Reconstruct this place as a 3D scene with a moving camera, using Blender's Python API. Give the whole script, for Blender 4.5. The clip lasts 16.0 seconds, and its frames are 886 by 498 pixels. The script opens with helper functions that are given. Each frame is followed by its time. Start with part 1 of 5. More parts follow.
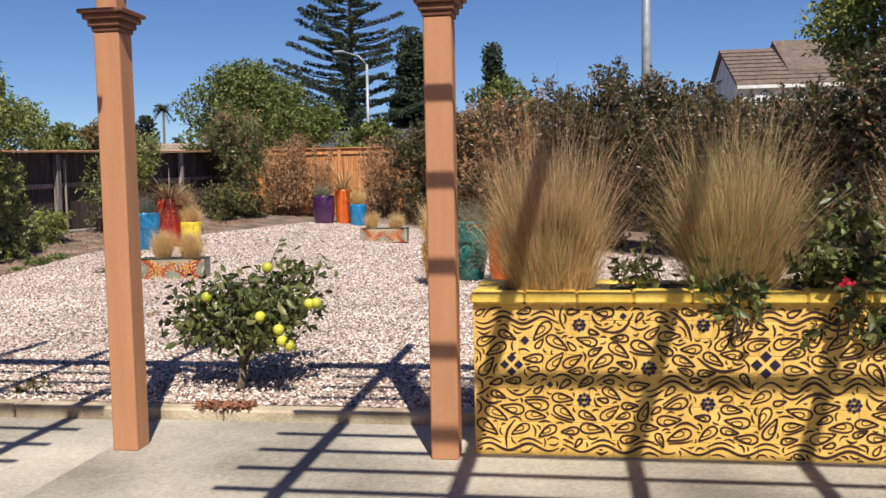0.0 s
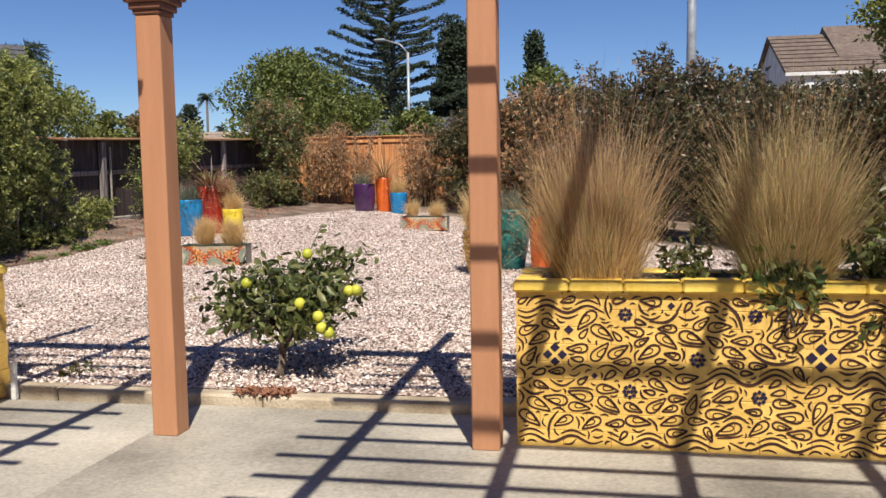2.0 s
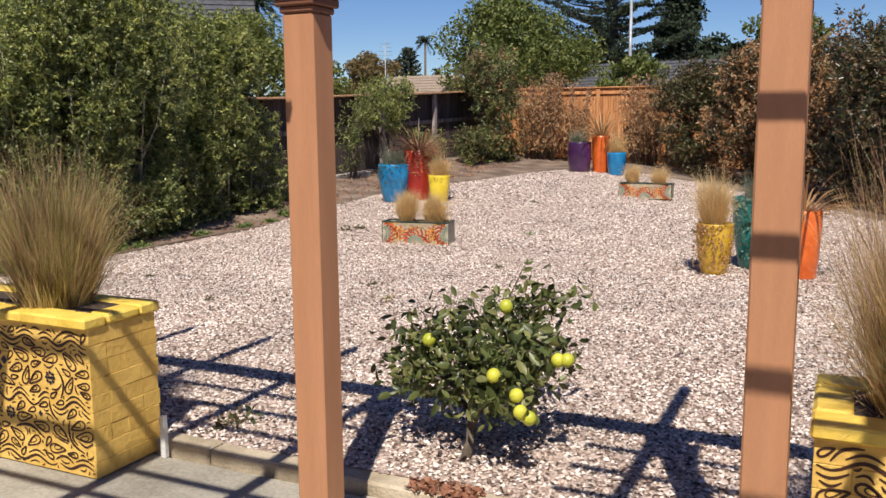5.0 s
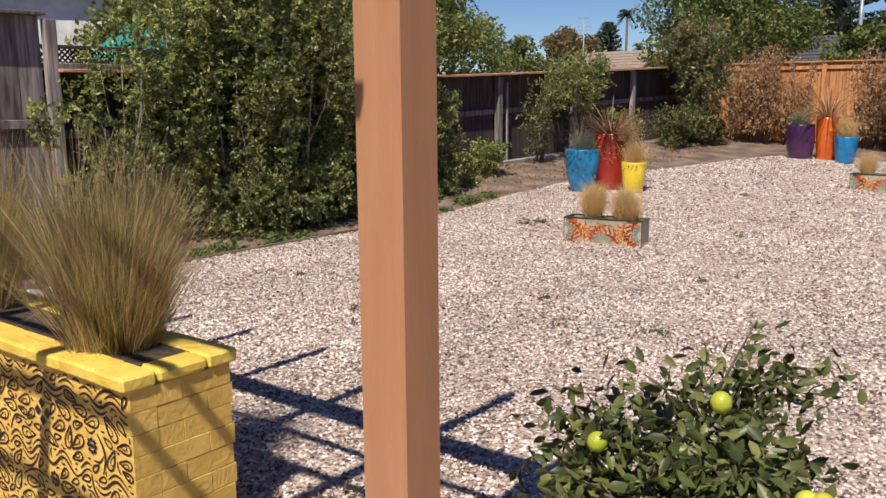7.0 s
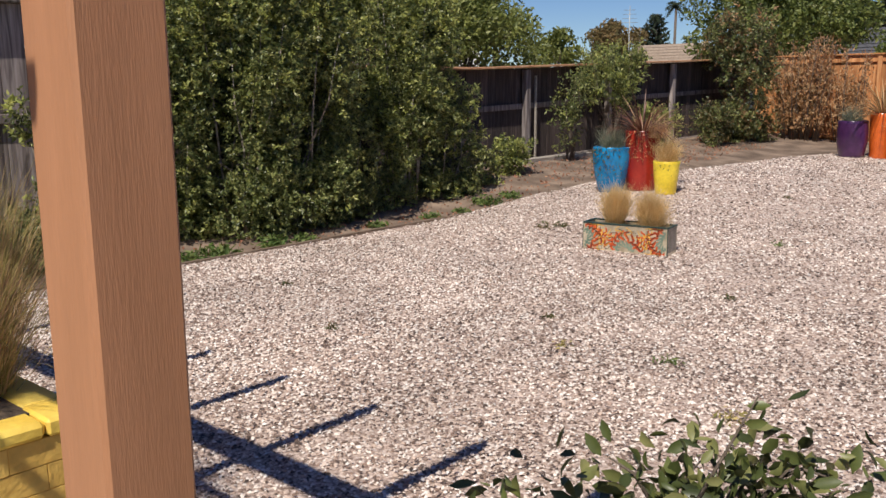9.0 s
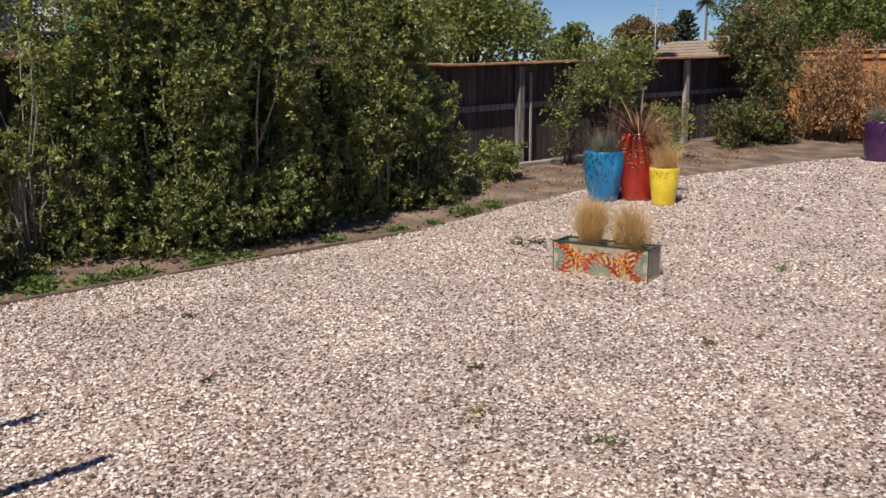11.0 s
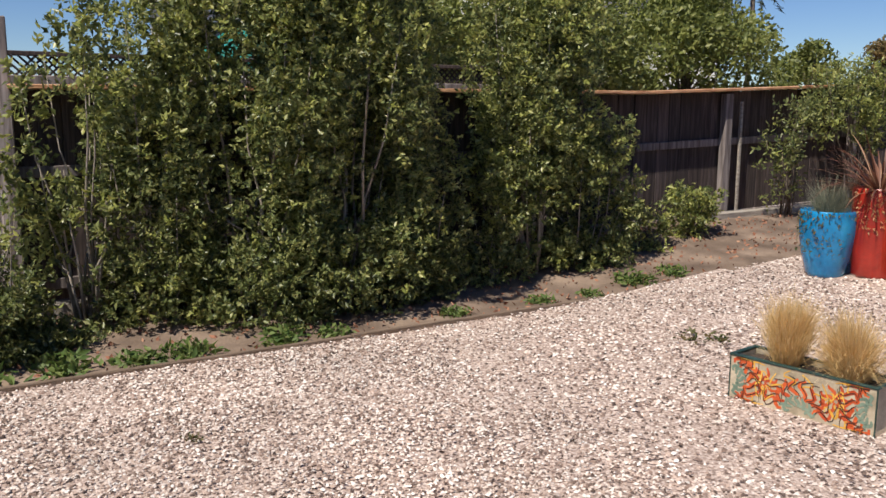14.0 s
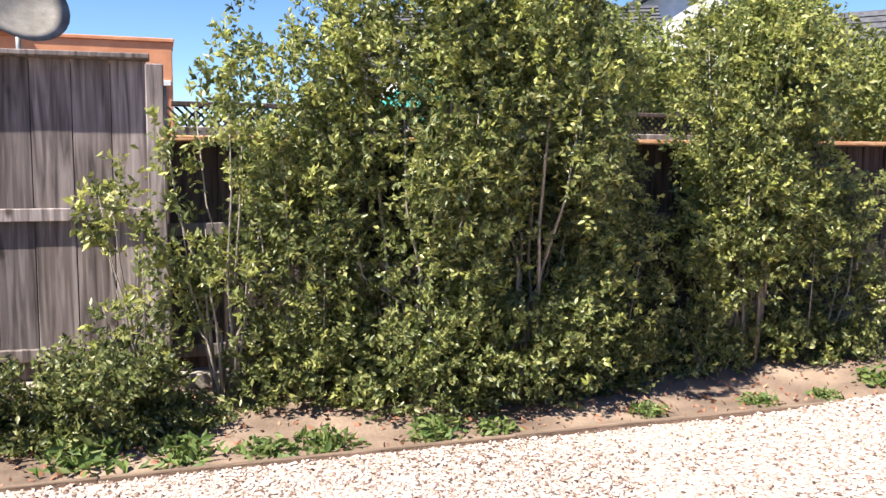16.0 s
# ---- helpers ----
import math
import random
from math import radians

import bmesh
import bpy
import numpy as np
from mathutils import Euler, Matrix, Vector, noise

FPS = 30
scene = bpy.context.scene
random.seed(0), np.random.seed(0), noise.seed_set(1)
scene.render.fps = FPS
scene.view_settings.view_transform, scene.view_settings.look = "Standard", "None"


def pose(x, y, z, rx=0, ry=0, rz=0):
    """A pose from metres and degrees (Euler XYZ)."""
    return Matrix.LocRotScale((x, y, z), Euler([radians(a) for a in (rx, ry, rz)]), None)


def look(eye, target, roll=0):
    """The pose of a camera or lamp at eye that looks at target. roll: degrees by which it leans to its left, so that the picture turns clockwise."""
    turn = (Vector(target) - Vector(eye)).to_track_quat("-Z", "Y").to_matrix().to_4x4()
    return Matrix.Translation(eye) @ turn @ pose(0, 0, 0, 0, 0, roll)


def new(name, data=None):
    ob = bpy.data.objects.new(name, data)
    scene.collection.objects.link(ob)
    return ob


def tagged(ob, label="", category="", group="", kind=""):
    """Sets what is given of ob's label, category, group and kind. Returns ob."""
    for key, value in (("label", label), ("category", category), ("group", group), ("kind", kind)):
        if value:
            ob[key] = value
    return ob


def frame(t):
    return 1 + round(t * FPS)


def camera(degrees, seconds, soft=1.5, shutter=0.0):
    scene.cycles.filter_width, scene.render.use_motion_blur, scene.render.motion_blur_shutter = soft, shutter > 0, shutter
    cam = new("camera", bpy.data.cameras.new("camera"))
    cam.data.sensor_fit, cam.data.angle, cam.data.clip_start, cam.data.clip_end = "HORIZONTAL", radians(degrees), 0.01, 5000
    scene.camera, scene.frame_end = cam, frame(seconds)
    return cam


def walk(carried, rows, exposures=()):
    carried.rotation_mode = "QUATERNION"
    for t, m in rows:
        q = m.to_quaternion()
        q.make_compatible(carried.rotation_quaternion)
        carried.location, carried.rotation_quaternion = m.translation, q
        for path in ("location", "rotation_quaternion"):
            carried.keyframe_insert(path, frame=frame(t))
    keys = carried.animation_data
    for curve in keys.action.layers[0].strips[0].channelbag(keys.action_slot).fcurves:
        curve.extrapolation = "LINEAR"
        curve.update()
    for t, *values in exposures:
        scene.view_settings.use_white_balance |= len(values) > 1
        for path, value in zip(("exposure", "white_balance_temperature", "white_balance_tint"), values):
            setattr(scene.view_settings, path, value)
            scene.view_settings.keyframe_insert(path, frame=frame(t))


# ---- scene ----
cam = camera(54.3, 16.0, soft=1.5)
METRES, EYE, TILT, LEAN, TURN = 8.4, 1.225, 0.0, 0.0, 8.5
ROWS = [
    (0.0, 0.0, 0.0, 0.0, -0.08, -4.22, 1.08),
    (0.5, 0.0003, -0.0004, -0.0005, 0.79, -4.37, 1.07),
    (1.0, -0.0012, -0.0001, -0.0008, 1.43, -4.52, 1.03),
    (1.5, -0.0014, 0.0, -0.0006, 1.95, -4.67, 1.0),
    (2.0, -0.0013, 0.0099, -0.0021, 2.58, -4.9, 0.92),
    (2.5, -0.0018, 0.0288, 0.0051, 4.23, -5.15, 0.77),
    (3.0, -0.0047, 0.0396, 0.0311, 5.98, -5.43, 0.74),
    (3.5, -0.0107, 0.0465, 0.0418, 7.27, -6.0, 0.74),
    (4.0, -0.0098, 0.0742, 0.0406, 10.31, -7.13, 0.58),
    (4.5, -0.0148, 0.1139, 0.041, 14.08, -8.12, 0.56),
    (5.0, -0.0242, 0.1538, 0.0449, 16.63, -8.67, 0.46),
    (7.5, -0.0678, 0.331, 0.0484, 30.94, -10.24, 0.42),
    (8.0, -0.0662, 0.3529, 0.0466, 31.13, -10.31, 0.39),
    (10.5, -0.0744, 0.5104, 0.0491, 34.86, -10.52, 0.39),
    (11.0, -0.0699, 0.5597, 0.0481, 34.67, -10.54, 0.43),
    (11.5, -0.0636, 0.6155, 0.0442, 34.57, -10.58, 0.47),
    (12.0, -0.0704, 0.6653, 0.0481, 34.5, -10.58, 0.44),
    (12.5, -0.0881, 0.7071, 0.0473, 35.71, -10.58, 0.24),
    (13.0, -0.1058, 0.7446, 0.0543, 40.97, -10.58, 0.05),
    (13.5, -0.1305, 0.7733, 0.0629, 46.11, -10.34, -0.03),
    (14.0, -0.1557, 0.7987, 0.0659, 49.47, -9.33, -0.19),
    (14.5, -0.1798, 0.8334, 0.0679, 54.16, -8.16, -0.16),
    (15.0, -0.2076, 0.8618, 0.0665, 57.02, -7.34, -0.15),
    (15.5, -0.2287, 0.8801, 0.0668, 58.6, -6.68, -0.26),
    (16.0, -0.2485, 0.8957, 0.0656, 63.27, -5.86, -0.31),
]
walk(cam, [(t, pose(0, 0, EYE, TILT, LEAN, TURN) @ pose(METRES * x, METRES * y, METRES * z, 90 + pitch, roll, yaw)) for t, x, y, z, yaw, pitch, roll in ROWS],
     [(0.0, 0.25), (3.5, 0.25), (5.0, 0.15), (8.0, 0.02), (11.0, -0.12), (12.5, -0.18), (13.5, -0.02), (14.0, 0.16), (14.5, 0.7), (15.0, 1.2), (15.5, 1.35), (16.0, 1.38)])

# ---- light ----
SUN = Vector((0.36, -1.0, 1.452)).normalized()
sun_data = bpy.data.lights.new("sun", "SUN")
sun_data.energy, sun_data.angle, sun_data.color = 5.0, radians(0.55), (1.0, 0.93, 0.82)
sun = new("sun", sun_data)
sun.matrix_world = look((0, 0, 30), Vector((0, 0, 30)) - SUN)
world = bpy.data.worlds.new("sky")
scene.world = world
world.use_nodes = True
wn = world.node_tree.nodes
sky = wn.new("ShaderNodeTexSky")
sky.sky_type, sky.sun_disc = "NISHITA", False
sky.sun_elevation, sky.sun_rotation = math.asin(SUN.z), math.atan2(SUN.x, SUN.y)
sky.altitude = 1500
sky.air_density, sky.dust_density, sky.ozone_density = 1.0, 0.0, 6.0
deep = wn.new("ShaderNodeHueSaturation")
deep.inputs["Hue"].default_value = 0.51
deep.inputs["Saturation"].default_value = 1.1
world.node_tree.links.new(sky.outputs[0], deep.inputs["Color"])
world.node_tree.links.new(deep.outputs[0], wn["Background"].inputs[0])
wn["Background"].inputs[1].default_value = 0.083

# ---- materials ----


def mat(name, colors, scale=8.0, rough=0.8, bump=0.2, fine=60.0, metal=0.0, pick="noise", leaf=0.0, stretch=(1, 1, 1), coat=0.0, blotch=0.25):
    """Procedural surface: colours spread by noise, by island or by object, with blotches, grain and relief."""
    m = bpy.data.materials.new(name)
    m.use_nodes = True
    nt = m.node_tree
    n, ln = nt.nodes, nt.links
    bsdf = n["Principled BSDF"]
    tc = n.new("ShaderNodeTexCoord")
    mp = n.new("ShaderNodeMapping")
    mp.inputs["Scale"].default_value = stretch
    info = n.new("ShaderNodeObjectInfo")
    add = n.new("ShaderNodeVectorMath")
    add.operation = "MULTIPLY_ADD"
    comb = n.new("ShaderNodeCombineXYZ")
    for i in range(3):
        ln.new(info.outputs["Random"], comb.inputs[i])
    ln.new(comb.outputs[0], add.inputs[0])
    add.inputs[1].default_value = (37, 53, 71)
    ln.new(tc.outputs["Object"], add.inputs[2])
    ln.new(add.outputs[0], mp.inputs["Vector"])
    big = n.new("ShaderNodeTexNoise")
    big.inputs["Scale"].default_value, big.inputs["Detail"].default_value = scale, 6
    small = n.new("ShaderNodeTexNoise")
    small.inputs["Scale"].default_value, small.inputs["Detail"].default_value = fine, 4
    for t in (big, small):
        ln.new(mp.outputs[0], t.inputs["Vector"])
    ramp = n.new("ShaderNodeValToRGB")
    el = ramp.color_ramp.elements
    while len(el) < len(colors):
        el.new(0.5)
    lo, hi = (0.3, 0.7) if pick == "noise" else (0.0, 1.0)
    for i, c in enumerate(colors):
        el[i].position = lo + (hi - lo) * i / max(1, len(colors) - 1)
        el[i].color = (*c, 1)
    if pick == "island":
        geo = n.new("ShaderNodeNewGeometry")
        ln.new(geo.outputs["Random Per Island"], ramp.inputs[0])
    elif pick == "object":
        ln.new(info.outputs["Random"], ramp.inputs[0])
    else:
        ln.new(big.outputs["Fac"], ramp.inputs[0])
    shade = n.new("ShaderNodeMixRGB")
    shade.blend_type = "MULTIPLY"
    shade.inputs[0].default_value = 1.0
    rng = n.new("ShaderNodeMapRange")
    rng.inputs["From Min"].default_value, rng.inputs["From Max"].default_value = 0.3, 0.7
    rng.inputs["To Min"].default_value, rng.inputs["To Max"].default_value = 1.0 - blotch, 1.0 + blotch * 0.6
    mixv = n.new("ShaderNodeMath")
    mixv.operation = "MULTIPLY_ADD"
    mixv.inputs[1].default_value = 0.5
    half = n.new("ShaderNodeMath")
    half.operation = "MULTIPLY"
    half.inputs[1].default_value = 0.5
    ln.new(big.outputs["Fac"], half.inputs[0])
    ln.new(small.outputs["Fac"], mixv.inputs[0])
    ln.new(half.outputs[0], mixv.inputs[2])
    ln.new(mixv.outputs[0], rng.inputs["Value"])
    ln.new(ramp.outputs[0], shade.inputs[1])
    ln.new(rng.outputs[0], shade.inputs[2])
    ln.new(shade.outputs[0], bsdf.inputs["Base Color"])
    bsdf.inputs["Roughness"].default_value = rough
    bsdf.inputs["Metallic"].default_value = metal
    bsdf.inputs["Coat Weight"].default_value = coat
    if bump:
        bp = n.new("ShaderNodeBump")
        bp.inputs["Strength"].default_value, bp.inputs["Distance"].default_value = bump, 0.01
        ln.new(small.outputs["Fac"], bp.inputs["Height"])
        ln.new(bp.outputs[0], bsdf.inputs["Normal"])
    if leaf:
        tr = n.new("ShaderNodeBsdfTranslucent")
        ln.new(shade.outputs[0], tr.inputs["Color"])
        mx = n.new("ShaderNodeMixShader")
        mx.inputs[0].default_value = leaf
        ln.new(bsdf.outputs[0], mx.inputs[1])
        ln.new(tr.outputs[0], mx.inputs[2])
        ln.new(mx.outputs[0], n["Material Output"].inputs["Surface"])
    return m


def plank_mat(name, colors, grain=9.0, knots=0.6, rough=0.88, bump=0.5, tint=0.3, along="z"):
    """Sawn boards: long wavering grain, dark knots, and a tone of its own for each board."""
    m = bpy.data.materials.new(name)
    m.use_nodes = True
    n, ln = m.node_tree.nodes, m.node_tree.links
    bsdf = n["Principled BSDF"]
    tc, info = n.new("ShaderNodeTexCoord"), n.new("ShaderNodeObjectInfo")
    comb, add = n.new("ShaderNodeCombineXYZ"), n.new("ShaderNodeVectorMath")
    add.operation = "MULTIPLY_ADD"
    for i in range(3):
        ln.new(info.outputs["Random"], comb.inputs[i])
    ln.new(comb.outputs[0], add.inputs[0])
    add.inputs[1].default_value = (31, 47, 83)
    ln.new(tc.outputs["Object"], add.inputs[2])

    def noise_of(stretch, scale, detail, warp=0.0):
        mp, t = n.new("ShaderNodeMapping"), n.new("ShaderNodeTexNoise")
        mp.inputs["Scale"].default_value = stretch
        ln.new(add.outputs[0], mp.inputs["Vector"])
        t.inputs["Scale"].default_value, t.inputs["Detail"].default_value, t.inputs["Distortion"].default_value = scale, detail, warp
        ln.new(mp.outputs[0], t.inputs["Vector"])
        return t.outputs["Fac"]

    def ramp_of(src, stops):
        r = n.new("ShaderNodeValToRGB")
        el = r.color_ramp.elements
        while len(el) < len(stops):
            el.new(0.5)
        for e, (p, c) in zip(el, stops):
            e.position, e.color = p, (*c, 1)
        ln.new(src, r.inputs[0])
        return r.outputs[0]

    def times(a, b, f=1.0):
        x = n.new("ShaderNodeMixRGB")
        x.blend_type = "MULTIPLY"
        x.inputs[0].default_value = f
        ln.new(a, x.inputs[1])
        ln.new(b, x.inputs[2])
        return x.outputs[0]
    st = (1, 1, 0.07) if along == "z" else (1, 0.07, 1)
    fine = noise_of(st, grain * 5, 7, 0.6)
    wide = noise_of((1, 1, 0.25), 2.2, 4)
    col = ramp_of(fine, [(0.32 + 0.36 * i / (len(colors) - 1), c) for i, c in enumerate(colors)])
    col = times(col, ramp_of(wide, [(0.3, (0.62, 0.58, 0.55)), (0.7, (1.25, 1.25, 1.25))]), 0.8)
    col = times(col, ramp_of(info.outputs["Random"], [(0.0, (1 - tint, 1 - tint, 1 - tint)), (0.5, (1, 0.97, 0.94)), (1.0, (1 + tint, 1 + tint, 1 + tint))]))
    vor, mp = n.new("ShaderNodeTexVoronoi"), n.new("ShaderNodeMapping")
    mp.inputs["Scale"].default_value = (1, 1, 0.6)
    vor.inputs["Scale"].default_value = 3.4
    ln.new(add.outputs[0], mp.inputs["Vector"])
    ln.new(mp.outputs[0], vor.inputs["Vector"])
    col = times(col, ramp_of(vor.outputs["Distance"], [(0.05, (0.2, 0.16, 0.14)), (0.13, (1, 1, 1))]), knots)
    ln.new(col, bsdf.inputs["Base Color"])
    bsdf.inputs["Roughness"].default_value = rough
    bp = n.new("ShaderNodeBump")
    bp.inputs["Strength"].default_value, bp.inputs["Distance"].default_value = bump, 0.006
    ln.new(fine, bp.inputs["Height"])
    ln.new(bp.outputs[0], bsdf.inputs["Normal"])
    return m


M = {
    "concrete": mat("concrete", [(0.25, 0.225, 0.185), (0.40, 0.365, 0.30), (0.50, 0.455, 0.375)], 1.1, 0.9, 0.45, 55, blotch=0.4),
    "kerb": mat("kerb_concrete", [(0.38, 0.30, 0.205), (0.50, 0.415, 0.295), (0.60, 0.51, 0.385)], 4, 0.92, 0.6, 70),
    "dirt": mat("dirt", [(0.125, 0.086, 0.062), (0.20, 0.142, 0.104), (0.30, 0.22, 0.162)], 2.2, 0.95, 0.8, 45),
    "bed": mat("gravel_bed", [(0.22, 0.155, 0.125), (0.50, 0.38, 0.32), (0.76, 0.64, 0.57)], 42, 0.92, 1.0, 75),
    "chips": mat("stone_chips", [(0.075, 0.052, 0.043), (0.27, 0.185, 0.148), (0.57, 0.435, 0.365), (0.79, 0.67, 0.595), (0.95, 0.88, 0.82)], 0.9, 0.85, 0.3, 140, pick="island", blotch=0.42),
    "post": mat("terracotta_paint", [(0.47, 0.225, 0.115), (0.52, 0.25, 0.13)], 3, 0.6, 0.12, 60, stretch=(6, 6, 0.6), blotch=0.10),
    # capital colour is darkened to carry the shade on the mouldings
    "cap": mat("shaded_capital_paint", [(0.17, 0.07, 0.042), (0.25, 0.105, 0.06)], 6, 0.6, 0.15, 60, blotch=0.2),
    "yellow": mat("yellow_paint", [(0.76, 0.465, 0.10), (0.88, 0.575, 0.15)], 5, 0.7, 0.4, 40, blotch=0.16),
    "cappaint": mat("yellow_cap_paint", [(0.80, 0.52, 0.07), (0.93, 0.68, 0.14)], 6, 0.6, 0.4, 40, blotch=0.15),
    "ink": mat("dark_brown_paint", [(0.04, 0.013, 0.008), (0.065, 0.022, 0.013)], 12, 0.65, 0.1, 60),
    "navy": mat("navy_paint", [(0.010, 0.006, 0.03), (0.02, 0.012, 0.05)], 12, 0.6, 0.1, 60),
    "soil": mat("potting_soil", [(0.05, 0.035, 0.025), (0.10, 0.07, 0.05)], 30, 0.95, 0.8, 60),
    "oldfence": plank_mat("weathered_boards", [(0.09, 0.074, 0.071), (0.235, 0.20, 0.192), (0.39, 0.345, 0.33)], 4.5, 0.9, tint=0.32),
    "darkfence": plank_mat("dark_old_boards", [(0.035, 0.026, 0.025), (0.062, 0.047, 0.044), (0.11, 0.084, 0.078)], 7, 0.5, tint=0.3),
    "redtop": mat("red_brown_cap_board", [(0.46, 0.20, 0.095), (0.60, 0.31, 0.16), (0.72, 0.46, 0.27)], 5, 0.85, 0.4, 30, stretch=(8, 0.8, 8)),
    "cedar": plank_mat("orange_cedar_boards", [(0.36, 0.145, 0.05), (0.54, 0.24, 0.09), (0.66, 0.34, 0.145)], 6, 0.45, 0.8, 0.3, tint=0.22),
    "timber": mat("edging_timber", [(0.14, 0.095, 0.065), (0.25, 0.18, 0.13)], 5, 0.9, 0.5, 40, stretch=(8, 0.7, 8)),
    "sleeper": mat("grey_timber", [(0.30, 0.26, 0.22), (0.46, 0.41, 0.35)], 5, 0.9, 0.5, 40, stretch=(8, 0.7, 8)),
    "bark": mat("bark", [(0.10, 0.075, 0.055), (0.20, 0.16, 0.125)], 14, 0.95, 0.8, 60, stretch=(3, 3, 0.8)),
    "palebark": mat("pale_bark", [(0.26, 0.22, 0.18), (0.42, 0.37, 0.31)], 14, 0.9, 0.6, 60, stretch=(3, 3, 0.8)),
    "hedge": mat("hedge_leaves", [(0.08, 0.105, 0.037), (0.165, 0.205, 0.07), (0.29, 0.32, 0.11), (0.45, 0.45, 0.17)], 1.3, 0.36, 0, fine=5, pick="island", leaf=0.4, blotch=0.55),
    "hedgebright": mat("young_leaves", [(0.28, 0.33, 0.085), (0.42, 0.45, 0.12), (0.58, 0.56, 0.19)], 1.3, 0.42, 0, fine=5, pick="island", leaf=0.4, blotch=0.4),
    "photinia": mat("photinia_leaves", [(0.04, 0.055, 0.024), (0.075, 0.085, 0.036), (0.145, 0.105, 0.055), (0.26, 0.15, 0.085)], 0.9, 0.34, 0, fine=4, pick="island", leaf=0.2, blotch=0.5),
    "dryleaf": mat("dry_leaves", [(0.38, 0.18, 0.075), (0.50, 0.27, 0.12), (0.62, 0.39, 0.21), (0.29, 0.20, 0.09)], 2, 0.6, 0, pick="island", leaf=0.3),
    "mixleaf": mat("bronze_green_leaves", [(0.06, 0.085, 0.03), (0.10, 0.115, 0.045), (0.19, 0.12, 0.05), (0.13, 0.14, 0.05)], 2, 0.5, 0, pick="island", leaf=0.25),
    "treeleaf": mat("broad_tree_leaves", [(0.075, 0.105, 0.025), (0.145, 0.18, 0.04), (0.25, 0.265, 0.068)], 0.5, 0.5, 0, pick="island", leaf=0.3),
    "sunleaf": mat("sunlit_olive_leaves", [(0.11, 0.14, 0.035), (0.21, 0.24, 0.06), (0.34, 0.35, 0.10)], 0.5, 0.5, 0, pick="island", leaf=0.35),
    "rustleaf": mat("rusty_olive_leaves", [(0.13, 0.11, 0.04), (0.22, 0.16, 0.06), (0.30, 0.19, 0.08)], 0.5, 0.55, 0, pick="island", leaf=0.25),
    "darkleaf": mat("conifer_needles", [(0.018, 0.032, 0.016), (0.035, 0.055, 0.026), (0.055, 0.075, 0.035)], 0.5, 0.7, 0, pick="island", leaf=0.15),
    "citrus": mat("citrus_leaves", [(0.042, 0.055, 0.02), (0.085, 0.108, 0.032), (0.14, 0.165, 0.048), (0.27, 0.265, 0.10)], 8, 0.42, 0, pick="island", leaf=0.2),
    "lime": mat("lime_skin", [(0.46, 0.50, 0.045), (0.66, 0.62, 0.07)], 6, 0.4, 0.25, 90, blotch=0.15),
    "weed": mat("weed_leaves", [(0.08, 0.14, 0.03), (0.14, 0.21, 0.05), (0.22, 0.26, 0.08)], 8, 0.6, 0, pick="island", leaf=0.3),
    "straw": mat("straw_blades", [(0.62, 0.42, 0.17), (0.80, 0.58, 0.27), (0.90, 0.72, 0.42)], 8, 0.6, 0, pick="island", leaf=0.35),
    "straw_pink": mat("pinkish_straw_blades", [(0.35, 0.18, 0.13), (0.60, 0.36, 0.23), (0.76, 0.53, 0.31), (0.66, 0.49, 0.18)], 8, 0.6, 0, pick="island", leaf=0.3),
    "straw_green": mat("olive_straw_blades", [(0.20, 0.19, 0.06), (0.42, 0.35, 0.12), (0.68, 0.55, 0.25)], 8, 0.6, 0, pick="island", leaf=0.3),
    "bluegrass": mat("blue_grey_blades", [(0.15, 0.18, 0.13), (0.24, 0.26, 0.18), (0.36, 0.34, 0.24)], 8, 0.6, 0, pick="island", leaf=0.3),
    "flax": mat("bronze_flax_blades", [(0.11, 0.045, 0.03), (0.22, 0.095, 0.055), (0.44, 0.27, 0.16)], 8, 0.5, 0, pick="island", leaf=0.2),
    "flaxgold": mat("gold_flax_blades", [(0.38, 0.21, 0.09), (0.54, 0.33, 0.15), (0.44, 0.31, 0.15)], 8, 0.5, 0, pick="island", leaf=0.2),
    "glaze_blue": mat("blue_glaze", [(0.005, 0.17, 0.42), (0.012, 0.27, 0.56)], 4, 0.25, 0.15, 30, coat=0.4),
    "glaze_red": mat("red_glaze", [(0.30, 0.018, 0.012), (0.42, 0.035, 0.02)], 4, 0.3, 0.15, 30, coat=0.4),
    "glaze_yellow": mat("yellow_glaze", [(0.80, 0.58, 0.03), (0.90, 0.70, 0.06)], 4, 0.3, 0.15, 30, coat=0.4),
    "glaze_gold": mat("ochre_glaze", [(0.50, 0.29, 0.015), (0.66, 0.43, 0.04)], 9, 0.35, 0.3, 30, coat=0.4),
    "glaze_orange": mat("orange_glaze", [(0.62, 0.10, 0.012), (0.76, 0.16, 0.025)], 4, 0.3, 0.15, 30, coat=0.4),
    "glaze_purple": mat("purple_glaze", [(0.045, 0.012, 0.06), (0.08, 0.025, 0.10)], 4, 0.3, 0.15, 30, coat=0.4),
    "glaze_teal": mat("teal_glaze", [(0.01, 0.13, 0.13), (0.03, 0.25, 0.22)], 12, 0.3, 0.2, 30, coat=0.4),
    "tile": mat("cream_tile", [(0.38, 0.32, 0.22), (0.54, 0.46, 0.34)], 9, 0.35, 0.1, 60, coat=0.3),
    "tile_red": mat("red_tile_paint", [(0.52, 0.065, 0.02), (0.66, 0.13, 0.03)], 9, 0.35, 0.1, 60, coat=0.3),
    "tile_gold": mat("amber_tile_paint", [(0.70, 0.36, 0.04), (0.80, 0.48, 0.09)], 9, 0.35, 0.1, 60, coat=0.3),
